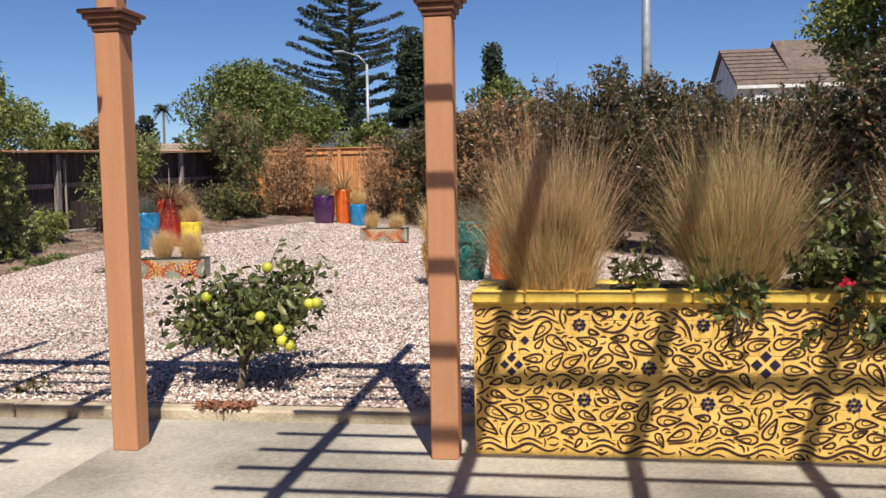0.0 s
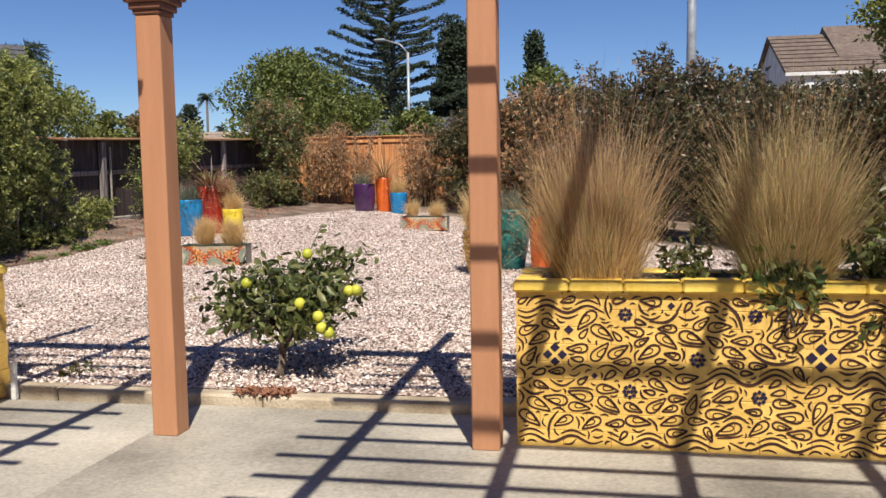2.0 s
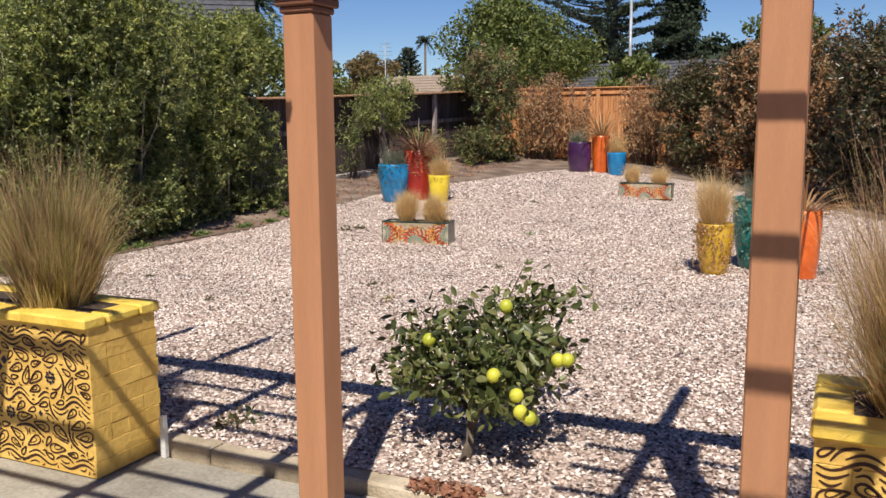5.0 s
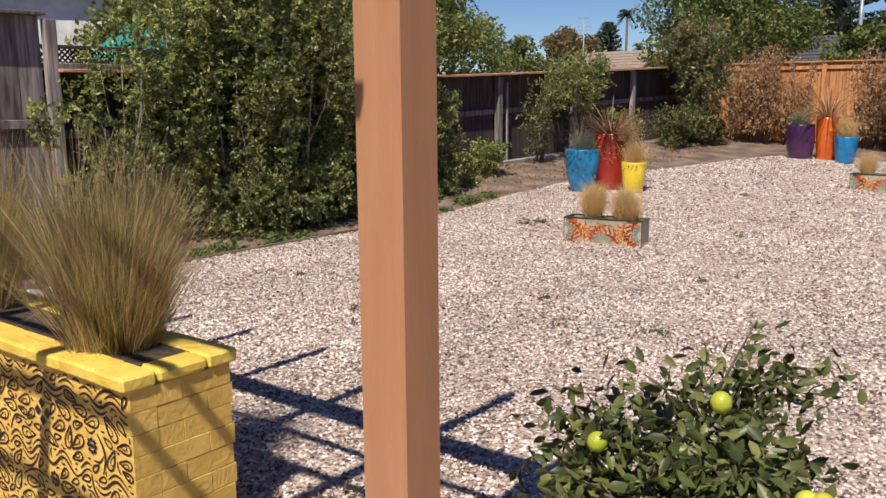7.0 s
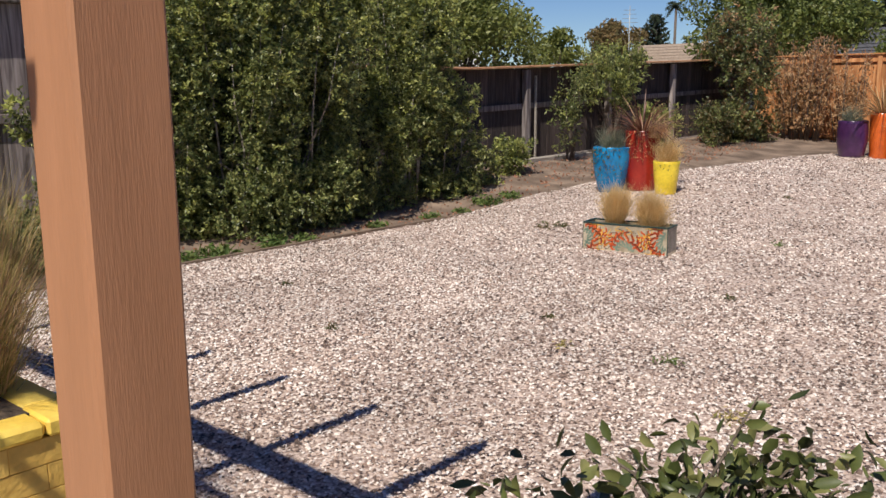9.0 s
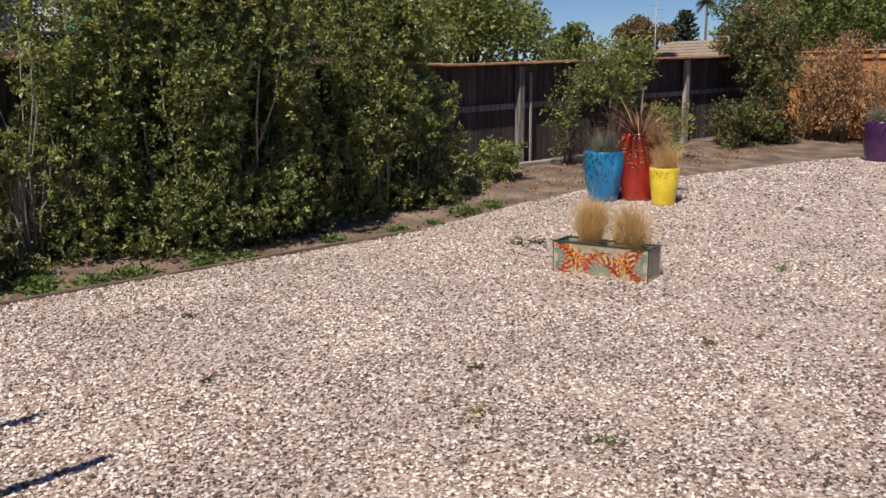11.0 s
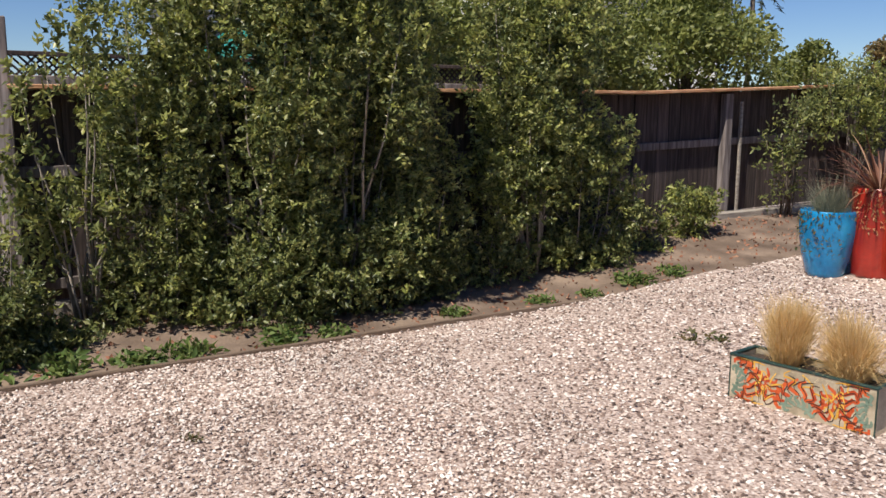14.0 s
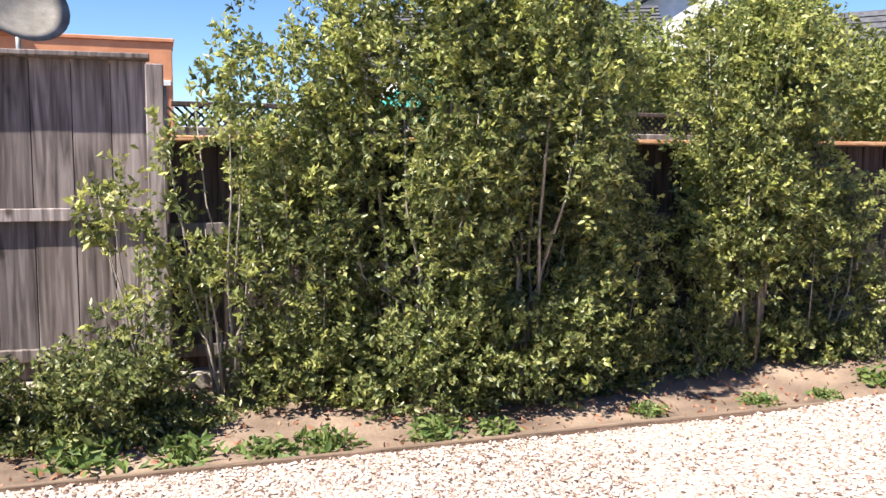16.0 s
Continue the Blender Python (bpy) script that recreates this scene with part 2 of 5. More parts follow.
    "tile_green": mat("sage_tile_paint", [(0.16, 0.24, 0.18), (0.26, 0.33, 0.25)], 9, 0.35, 0.1, 60, coat=0.3),
    "rim": mat("dark_green_metal", [(0.012, 0.035, 0.03), (0.03, 0.07, 0.06)], 9, 0.4, 0.1, 60),
    "grey_end": mat("grey_metal_sheet", [(0.22, 0.20, 0.17), (0.32, 0.29, 0.25)], 9, 0.5, 0.1, 60),
    "white": mat("white_siding", [(0.70, 0.69, 0.66), (0.80, 0.79, 0.77)], 3, 0.7, 0.1, 60),
    "cream": mat("cream_stucco", [(0.66, 0.60, 0.46), (0.76, 0.70, 0.56)], 3, 0.85, 0.3, 60),
    "orange_wall": mat("orange_stucco", [(0.62, 0.26, 0.13), (0.70, 0.32, 0.17)], 3, 0.85, 0.3, 60),
    "roof_brown": mat("brown_shingles", [(0.13, 0.095, 0.075), (0.20, 0.15, 0.12)], 5, 0.9, 0.5, 40),
    "roof_grey": mat("grey_shingles", [(0.06, 0.06, 0.07), (0.11, 0.11, 0.12)], 5, 0.9, 0.5, 40),
    "roof_tan": mat("tan_shingles", [(0.28, 0.21, 0.16), (0.38, 0.30, 0.23)], 5, 0.9, 0.5, 40),
    "steel": mat("grey_galvanised_steel", [(0.34, 0.36, 0.38), (0.44, 0.46, 0.48)], 3, 0.45, 0.1, 60, metal=0.3),
    "pvc": mat("white_plastic", [(0.72, 0.72, 0.70), (0.80, 0.80, 0.78)], 9, 0.4, 0.1, 60),
    "glass": mat("dark_window_glass", [(0.02, 0.025, 0.03), (0.04, 0.045, 0.05)], 3, 0.08, 0, 60),
    "umbrella": mat("teal_canvas", [(0.01, 0.22, 0.18), (0.02, 0.30, 0.24)], 3, 0.8, 0.2, 60),
    "flower": mat("crimson_petals", [(0.42, 0.008, 0.03), (0.56, 0.02, 0.06)], 30, 0.5, 0, leaf=0.2),
    "debris": mat("dry_litter", [(0.22, 0.09, 0.05), (0.34, 0.15, 0.09), (0.42, 0.24, 0.15)], 8, 0.9, 0, pick="island"),
}

# ---- builders ----


def mesh_ob(name, bm, material, parent=None, label="", m=None):
    me = bpy.data.meshes.new(name)
    bm.to_mesh(me)
    bm.free()
    me.materials.append(material)
    ob = new(name, me)
    if parent:
        ob.parent = parent
    if m is not None:
        ob.matrix_basis = m
    if label:
        ob["label"] = label
    return ob


part = mesh_ob


def thing(name, label, category, m=None, group="", kind=""):
    ob = new(name)
    if m is not None:
        ob.matrix_basis = m
    return tagged(ob, label, category, group, kind)


def box(bm, x0, x1, y0, y1, z0, z1, bevel=0.0):
    r = bmesh.ops.create_cube(bm, size=1, matrix=Matrix.Translation(((x0 + x1) / 2, (y0 + y1) / 2, (z0 + z1) / 2)) @ Matrix.Diagonal((x1 - x0, y1 - y0, z1 - z0, 1)))
    if bevel:
        edges = list({e for v in r["verts"] for e in v.link_edges})
        bmesh.ops.bevel(bm, geom=edges, offset=bevel, segments=1, affect="EDGES")
    return bm


def cuboid(*a, bevel=0.0):
    return box(bmesh.new(), *a, bevel=bevel)


def lathe(profile, seg=28, wob=0.0):
    """A turned shape from (radius, height) pairs."""
    bm = bmesh.new()
    rings = []
    for r, z in profile:
        rings.append([bm.verts.new((r * math.cos(2 * math.pi * i / seg), r * math.sin(2 * math.pi * i / seg), z)) for i in range(seg)])
    for a, b in zip(rings, rings[1:]):
        for i in range(seg):
            f = bm.faces.new((a[i], a[(i + 1) % seg], b[(i + 1) % seg], b[i]))
            f.smooth = True
    bm.faces.new(rings[0][::-1])
    bm.faces.new(rings[-1])
    return bm


def tube(bm, pts, radii, seg=6):
    """A tapered limb along points."""
    rings = []
    for i, p in enumerate(pts):
        d = (pts[min(i + 1, len(pts) - 1)] - pts[max(i - 1, 0)]).normalized()
        u = d.cross(Vector((0.31, 0.87, 0.4))).normalized()
        v = d.cross(u)
        rings.append([bm.verts.new(p + radii[i] * (math.cos(2 * math.pi * k / seg) * u + math.sin(2 * math.pi * k / seg) * v)) for k in range(seg)])
    for a, b in zip(rings, rings[1:]):
        for k in range(seg):
            f = bm.faces.new((a[k], a[(k + 1) % seg], b[(k + 1) % seg], b[k]))
            f.smooth = True
    bm.faces.new(rings[0][::-1])
    bm.faces.new(rings[-1])


def mesh_np(name, verts, faces, material, parent=None, label="", m=None):
    """Fast mesh from arrays of vertices (n, 3) and equal-sided faces (k, s)."""
    me = bpy.data.meshes.new(name)
    verts, faces = np.asarray(verts, np.float32), np.asarray(faces, np.int32)
    s = faces.shape[1]
    me.vertices.add(len(verts))
    me.vertices.foreach_set("co", verts.ravel())
    me.loops.add(faces.size)
    me.loops.foreach_set("vertex_index", faces.ravel())
    me.polygons.add(len(faces))
    me.polygons.foreach_set("loop_start", np.arange(0, faces.size, s, dtype=np.int32))
    me.update(calc_edges=True)
    me.materials.append(material)
    ob = new(name, me)
    if parent:
        ob.parent = parent
    if m is not None:
        ob.matrix_basis = m
    if label:
        ob["label"] = label
    return ob


def unit(a):
    return a / np.maximum(np.linalg.norm(a, axis=-1, keepdims=True), 1e-9)


def leaves(name, centres, size, material, parent, rng, slim=0.42, out=None, droop=0.0, label="", fold=0.25, oval=False):
    """One mesh of folded leaves at the centres, each pointing out and any way."""
    n = len(centres)
    d = rng.normal(size=(n, 3))
    if out is not None:
        d = unit(d) + out
    d[:, 2] -= droop
    d = unit(d)
    side = unit(np.cross(d, rng.normal(size=(n, 3))))
    up = np.cross(side, d)
    ln = (size * rng.uniform(0.65, 1.35, n))[:, None]
    w = ln * slim * 0.5
    base, tip = centres - d * ln * 0.5, centres + d * ln * 0.5
    if oval:
        curl = up * ln * rng.uniform(-0.12, 0.16, (n, 1))
        a, b = centres - d * ln * 0.2 + curl * 0.7, centres + d * ln * 0.16 + curl
        lift = up * w * fold * 1.6
        v = np.stack([base, a + side * w * 0.85 + lift, a, a - side * w * 0.85 + lift, b + side * w * 0.9 + lift, b, b - side * w * 0.9 + lift, tip], 1).reshape(-1, 3)
        i = np.arange(n)[:, None] * 8
        tri = ((0, 1, 2), (0, 2, 3), (1, 4, 5), (1, 5, 2), (2, 5, 6), (2, 6, 3), (4, 7, 5), (5, 7, 6))
        f = np.concatenate([i + np.array(q) for q in tri], 1).reshape(-1, 3)
        return mesh_np(name, v, f, material, parent, label)
    mid = centres - d * ln * 0.05
    v = np.stack([base, mid + side * w + up * w * fold * 2, tip, mid - side * w + up * w * fold * 2], 1).reshape(-1, 3)
    i = np.arange(n)[:, None] * 4
    f = np.concatenate([i + np.array([0, 1, 2]), i + np.array([0, 2, 3])], 1).reshape(-1, 3)
    return mesh_np(name, v, f, material, parent, label)


def blades(name, n, rng, material, parent, height, spread, base_r, width=0.004, bend=0.5, segs=4, label="", centre=(0, 0, 0)):
    """A tuft of arching grass blades, in loose bunches, some straying far out."""
    sp = spread / height
    bunches = 26
    which = rng.integers(0, bunches, n)
    b_az, b_h = rng.uniform(0, 2 * np.pi, bunches), rng.uniform(0.68, 1.1, bunches)
    b_lean = np.abs(rng.normal(0, 0.46 * sp, bunches))
    az = b_az[which] + rng.normal(0, 0.5, n)
    lean = np.abs(b_lean[which] + rng.normal(0, 0.26 * sp, n))
    curl = sp * (0.3 + bend) * rng.gamma(1.1, 0.95, n)
    stray = rng.random(n) < 0.06
    lean = np.where(stray, lean + rng.uniform(0.1, 0.6, n), lean)
    ln = height * b_h[which] * rng.uniform(0.4, 1.0, n) ** 0.8 * 1.12 * np.where(stray, 1.1, 1.0) * (1 - 0.45 * np.minimum(lean, 1))
    rb = base_r * np.sqrt(rng.uniform(0, 1, n))
    az0 = np.where(rng.random(n) < 0.45, rng.uniform(0, 2 * np.pi, n), az + rng.normal(0, 0.7, n))
    p = np.stack([centre[0] + rb * np.cos(az0), centre[1] + rb * np.sin(az0), np.full(n, float(centre[2]))], 1)
    sa = rng.uniform(0, 2 * np.pi, n)
    side = np.stack([np.cos(sa), np.sin(sa), np.zeros(n)], 1)
    vs = []
    for k in range(segs + 1):
        q = k / segs
        w = width * (1 - 0.8 * q) * 0.5
        vs += [p - side * w, p + side * w]
        a = np.minimum(lean + curl * ((k + 0.5) / segs) ** 1.5, 2.1)
        az = az + rng.normal(0, 0.17, n)
        p = p + np.stack([np.sin(a) * np.cos(az), np.sin(a) * np.sin(az), np.cos(a)], 1) * (ln / segs)[:, None]
        p[:, 2] = np.maximum(p[:, 2], centre[2] + 0.01)
    v = np.stack(vs, 1).reshape(-1, 3)
    m = 2 * (segs + 1)
    i = np.arange(n)[:, None] * m
    f = np.concatenate([i + np.array([2 * k, 2 * k + 1, 2 * k + 3, 2 * k + 2]) for k in range(segs)], 1).reshape(-1, 4)
    return mesh_np(name, v, f, material, parent, label)


def cloud(rng, n, blobs, shell=0.55):
    """Points in the outer part of ellipsoids (x, y, z, rx, ry, rz), and their outward ways."""
    w = np.array([b[3] * b[4] + b[4] * b[5] + b[3] * b[5] for b in blobs])
    which = rng.choice(len(blobs), n, p=w / w.sum())
    b = np.array(blobs)[which]
    d = unit(rng.normal(size=(n, 3)))
    r = (shell + (1 - shell) * rng.uniform(0, 1, n) ** 0.7) * rng.uniform(0.86, 1.12, n)
    return b[:, :3] + d * r[:, None] * b[:, 3:], d


def smooth(a, b, v):
    t = min(1.0, max(0.0, (v - a) / (b - a)))
    return t * t * (3 - 2 * t)


def sprigs(rng, c, d, k, length):
    """Leaves set along twigs: k to each centre, pointing out from the twig."""
    n = len(c)
    way = unit(unit(rng.normal(size=(n, 3))) * 0.7 + d + (0, 0, 0.5))
    u = rng.uniform(-0.5, 0.5, (n, k, 1))
    side = rng.normal(size=(n, k, 3))
    side = unit(side - (side * way[:, None]).sum(-1, keepdims=True) * way[:, None])
    pos = c[:, None] + way[:, None] * u * length + side * length * 0.16
    return pos.reshape(-1, 3), (way[:, None] * 0.9 + side * 1.3).reshape(-1, 3)


def gz(x, y):
    """Height of the garden's surface: level gravel that rises to the far left corner."""
    return 0.07 + 0.26 * smooth(10.5, 15.5, y) * smooth(-3.0, -6.2, x) + 0.12 * smooth(17.5, 24, y)


def dz(x, y):
    """Height of the bare soil, banked up against the side fence."""
    return gz(x, y) - 0.03 + 0.16 * smooth(-8.0, -9.8, x)

# ---- setting ----
EDGE_X = -7.95
xs = [-2500, -700, -200, -70, -30, -16] + [-12 + 0.4 * i for i in range(51)] + [12, 20, 40, 90, 300, 900, 2500]
ys = [-2500, -700, -200, -60, -20, -6, 0, 4.26, 4.3] + [4.5 + 0.4 * i for i in range(60)] + [32, 45, 70, 140, 400, 1000, 2500]


def sheet(name, xs, ys, height, material, keep=None):
    v, idx = [], {}
    for j, y in enumerate(ys):
        for i, x in enumerate(xs):
            idx[i, j] = len(v)
            v.append((x, y, height(x, y)))
    f = [(idx[i, j], idx[i + 1, j], idx[i + 1, j + 1], idx[i, j + 1]) for j in range(len(ys) - 1) for i in range(len(xs) - 1)
         if keep is None or keep((xs[i] + xs[i + 1]) / 2, (ys[j] + ys[j + 1]) / 2)]
    return mesh_np(name, v, f, material)


def soil_height(x, y):
    if y < 4.3:
        return -0.12
    return dz(x, y) + 0.02 * noise.noise((x * 1.7, y * 1.7, 0)) * (1 if -12 < x < 9 and y < 28 else 0) - (0.05 if x > EDGE_X else 0.0)


ground = tagged(sheet("ground", xs, ys, soil_height, M["dirt"]), "bare brown garden soil reaching out past the fences", "ground", kind="structure")

RIM = [(-7.95, 4.38), (-7.95, 12.6), (-7.75, 14.2), (-7.3, 17), (-6.9, 19.6), (-6.2, 20.9), (-4.8, 21.4), (-3.3, 20.8), (-1.6, 18.2), (-0.2, 15.6), (1.2, 13.3), (2.6, 11.6), (4.2, 9.6), (6.0, 7.5), (6.0, 4.38)]


def inside(x, y):
    hit = False
    for (x0, y0), (x1, y1) in zip(RIM, RIM[1:] + RIM[:1]):
        if (y0 > y) != (y1 > y) and x < (x1 - x0) * (y - y0) / (y1 - y0) + x0:
            hit = not hit
    return hit


gx = [-7.95 + 0.15 * i for i in range(94)]
gy = [4.38 + 0.15 * i for i in range(115)]
gravel = tagged(sheet("gravel_bed", gx, gy, lambda x, y: gz(x, y) - 0.006 + 0.012 * noise.noise((x * 2, y * 2, 3)), M["bed"], inside), "bed of pale pinkish crushed stone gravel", "gravel", kind="structure")

patio = tagged(new("patio"), "worn grey concrete patio slab with stains", "patio", kind="structure")
part("slab", cuboid(-7.0, -2.2, -3.0, 4.262, -0.15, 0.0, bevel=0.006), M["concrete"], patio)
part("slab", cuboid(-2.194, 5.0, -3.0, 4.27, -0.15, 0.006, bevel=0.006), M["concrete"], patio)

kerb = tagged(new("kerb"), "low pale concrete kerb between patio and gravel", "kerb", kind="structure")
kx = -7.0
krng = random.Random(4)
while kx < 4.8:
    w = krng.uniform(1.1, 1.6)
    part("kerb_stone", cuboid(kx, kx + w - 0.008, 4.275 + krng.uniform(0, 0.012), 4.40, -0.14, 0.066 + krng.uniform(-0.008, 0.008), bevel=0.012), M["kerb"], kerb)
    kx += w

house_wall = tagged(part("wall_south", cuboid(-9, 6, -3.2, -3.0, -0.2, 2.7), M["cream"]), "plain cream stucco house wall behind the patio", "wall", kind="structure")

edging = tagged(new("edging"), "thin weathered timber edging along the gravel", "edging", kind="structure")
ey = 4.4
while ey < 13.0:
    e1 = min(ey + 2.4, 13.0)
    part("edging_board", cuboid(EDGE_X - 0.03 + krng.uniform(-0.008, 0.008), EDGE_X + 0.005, ey, e1 - 0.01, -0.02, 0.092 + krng.uniform(-0.006, 0.008), bevel=0.004), M["timber"], edging)
    ey = e1

# ---- fences ----
LX = -9.8


def fence_run(name, label, y0, y1, top0, top1, base0, base1, board_w, mat_board, mat_rail, rails, post_ys, cap_over, cap_mat, post_h=0.0):
    f = thing(name, label, "fence")
    r = random.Random(int(y0 * 10) + 5)
    y = y0

    def at(y, a, b):
        return a + (b - a) * (y - y0) / (y1 - y0)
    while y < y1 - 0.02:
        w = min(board_w * r.uniform(0.93, 1.05), y1 - y)
        part("board", cuboid(LX - 0.02, LX + r.uniform(0, 0.005), y + 0.0025, y + w - 0.003, at(y, base0, base1) + r.uniform(-0.01, 0.01), at(y, top0, top1), bevel=0.003), mat_board, f)
        y += w
    # dark sheet added behind the boards so no light shows through their gaps
    bm = cuboid(LX - 0.034, LX - 0.022, y0, y1, 0, 1)
    for v in bm.verts:
        v.co.z = at(v.co.y, base0, base1) + 0.02 if v.co.z < 0.5 else at(v.co.y, top0, top1) - 0.02
    part("backing", bm, M["darkfence"], f)
    for k in rails:
        bm = cuboid(LX + 0.008, LX + 0.05, y0, y1, -0.045, 0.045, bevel=0.005)
        for v in bm.verts:
            v.co.z += at(v.co.y, base0 + k * (top0 - base0), base1 + k * (top1 - base1))
        part("rail", bm, mat_rail, f)
    for py in post_ys:
        bm = cuboid(LX + 0.052, LX + 0.15, py - 0.062, py + 0.062, at(py, base0, base1) - 0.15, at(py, top0, top1) - 0.03 + post_h, bevel=0.008)
        part("post", bm, mat_rail, f)
    bm = cuboid(LX - 0.09, LX + cap_over, y0 - 0.02, y1 + 0.02, 0.004, 0.04, bevel=0.006)
    for v in bm.verts:
        v.co.z += at(v.co.y, top0, top1)
    part("cap_board", bm, cap_mat, f)
    return f


fence_run("fence", "tall grey weathered board fence with a narrow cap", 2.0, 7.08, 2.44, 2.47, 0.25, 0.2, 0.26, M["oldfence"], M["oldfence"], (0.08, 0.52), (2.1, 4.6, 7.13), 0.13, M["oldfence"])
fence_run("fence", "low dark board fence with a reddish cap and post", 7.19, 13.78, 1.90, 1.93, 0.22, 0.26, 0.19, M["darkfence"], M["oldfence"], (0.08, 0.62), (9.8, 12.45), 0.235, M["redtop"])
fence_run("fence", "low dark board fence with a reddish cap and post", 13.80, 25.0, 1.93, 2.33, 0.26, 0.42, 0.19, M["darkfence"], M["oldfence"], (0.08, 0.63), (15.28, 17.95, 20.6, 23.4), 0.235, M["redtop"])
stick = tagged(part("batten", cuboid(LX + 0.056, LX + 0.09, 15.57, 15.61, 0.3, 1.86, bevel=0.004), M["sleeper"]), "thin pale batten leaning by the dark fence", "batten")
FY = 25.1
far_fence = thing("fence", "new orange cedar board fence with battens", "fence")
fx, frng = -9.7, random.Random(8)
while fx < 1.5:
    w = 0.145 * frng.uniform(0.97, 1.03)
    part("board", cuboid(fx + 0.003, fx + w - 0.003, FY, FY + 0.02 + frng.uniform(0, 0.004), 0.2, 2.36, bevel=0.003), M["cedar"], far_fence)
    fx += w
for k in range(4):
    part("post", cuboid(-9.3 + 2.45 * k, -9.2 + 2.45 * k, FY - 0.11, FY - 0.047, 0.1, 2.33, bevel=0.006), M["cedar"], far_fence)
for z in (0.45, 2.2):
    part("rail", cuboid(-9.7, 1.5, FY - 0.045, FY - 0.003, z, z + 0.09, bevel=0.006), M["cedar"], far_fence)
part("cap_board", cuboid(-9.72, 1.5, FY - 0.08, FY + 0.06, 2.364, 2.40, bevel=0.006), M["cedar"], far_fence)

# unseen board screen, added to stop bright background showing through the hedge
back = thing("fence", "added unseen dark board screen blocking brightness behind the tall hedge", "fence")
a, b = Vector((-1.6, 25.0, 0)), Vector((9.4, 9.6, 0))
steps = int((b - a).length / 0.19)
turn = math.degrees(math.atan2(b.y - a.y, b.x - a.x))
board = bpy.data.meshes.new("board")
bm = cuboid(0.001, 0.188, 0, 0.02, 0, 1.85, bevel=0.003)
bm.to_mesh(board)
bm.free()
board.materials.append(M["darkfence"])
for k in range(steps):
    o = new("board", board)
    o.parent = back
    p = a.lerp(b, k / steps)
    o.matrix_basis = pose(p.x, p.y, 0.02, 0, 0, turn)

# ---- pergola ----
PY = 3.785


def wedge_end(bm, y_end, z0):
    for v in bm.verts:
        if v.co.y > y_end - 0.001 and v.co.z < z0 + 0.01:
            v.co.y -= 0.07


def capital(bm, cx, cy, z, s=1.0):
    for dz0, dz1, w in ((0, 0.022, 0.068), (0.022, 0.052, 0.08), (0.052, 0.078, 0.096), (0.078, 0.098, 0.112)):
        box(bm, cx - w * s, cx + w * s, cy - w * s, cy + w * s, z + dz0, z + dz1, bevel=0.005)


def pergola(label, posts, beam_x0, beam_x1, rafters, slat_x0, slat_x1):
    p = thing("pergola", label, "pergola")
    for px in posts:
        w = 0.0615
        part("post", cuboid(px - w, px + w, PY - w, PY + w, 0.004, 1.95, bevel=0.006), M["post"], p)
        part("post_top", cuboid(px - 0.05, px + 0.05, PY - 0.05, PY + 0.05, 2.048, 2.235, bevel=0.005), M["post"], p)
        for z, s in ((1.951, 1.0), (2.19, 0.85)):
            # collar in the darkened paint, shade included in its colour
            bm = bmesh.new()
            capital(bm, px, PY, z, s)
            part("capital", bm, M["cap"], p, "terracotta moulded collar, its paint darkened to hold shade")
    part("beam", cuboid(beam_x0, beam_x1, PY - 0.045, PY + 0.045, 2.292, 2.44, bevel=0.006), M["post"], p)
    part("beam", cuboid(beam_x0, beam_x1, -1.55, -1.46, 2.292, 2.44, bevel=0.006), M["post"], p)
    for px in posts[::2]:
        part("post", cuboid(px - 0.05, px + 0.05, -1.555, -1.455, 0.004, 2.29, bevel=0.006), M["post"], p)
    for rx in rafters:
        bm = cuboid(rx - 0.022, rx + 0.022, -2.0, 4.43, 2.442, 2.572, bevel=0.004)
        wedge_end(bm, 4.43, 2.442)
        part("rafter", bm, M["post"], p)
    slat = None
    for k in range(-12, 9):
        y = 1.502 + 0.2592 * k
        if slat is None:
            slat = part("slat", cuboid(slat_x0, slat_x1, -0.017, 0.017, 2.574, 2.608, bevel=0.003), M["post"], p)
            slat.matrix_basis = pose(0, y, 0)
        else:
            s = slat.copy()
            scene.collection.objects.link(s)
            s.matrix_basis = pose(0, y, 0)
    return p


pergola("terracotta painted wooden pergola on square posts", [-0.565, 2.4], -1.13, 4.6, [-0.56, 0.16, 0.88, 1.6, 2.32, 3.04, 3.76], -0.82, 4.5)
pergola("terracotta painted wooden pergola beside the planter", [-2.088, -5.6], -7.0, -1.55, [-2.08, -2.73, -3.43, -4.13, -4.86, -5.54, -6.25], -7.0, -1.885)

# ---- yellow brick planters ----


def ribbon(bm, pts, w, closed=False):
    """A flat painted stroke in the xz plane that thins at its ends."""
    n = len(pts)
    prev = None
    first = None
    for i, (x, z) in enumerate(pts):
        a = pts[(i - 1) % n] if closed or i else pts[0]
        b = pts[(i + 1) % n] if closed or i < n - 1 else pts[-1]
        dx, dz0 = b[0] - a[0], b[1] - a[1]
        l = math.hypot(dx, dz0) or 1
        k = w * (0.5 if closed else 0.5 * (0.35 + 0.65 * math.sin(math.pi * (i + 0.5) / n)))
        p = bm.verts.new((x - dz0 / l * k, 0, z + dx / l * k)), bm.verts.new((x + dz0 / l * k, 0, z - dx / l * k))
        if prev:
            bm.faces.new((prev[0], p[0], p[1], prev[1]))
        else:
            first = p
        prev = p
    if closed:
        bm.faces.new((prev[0], first[0], first[1], prev[1]))


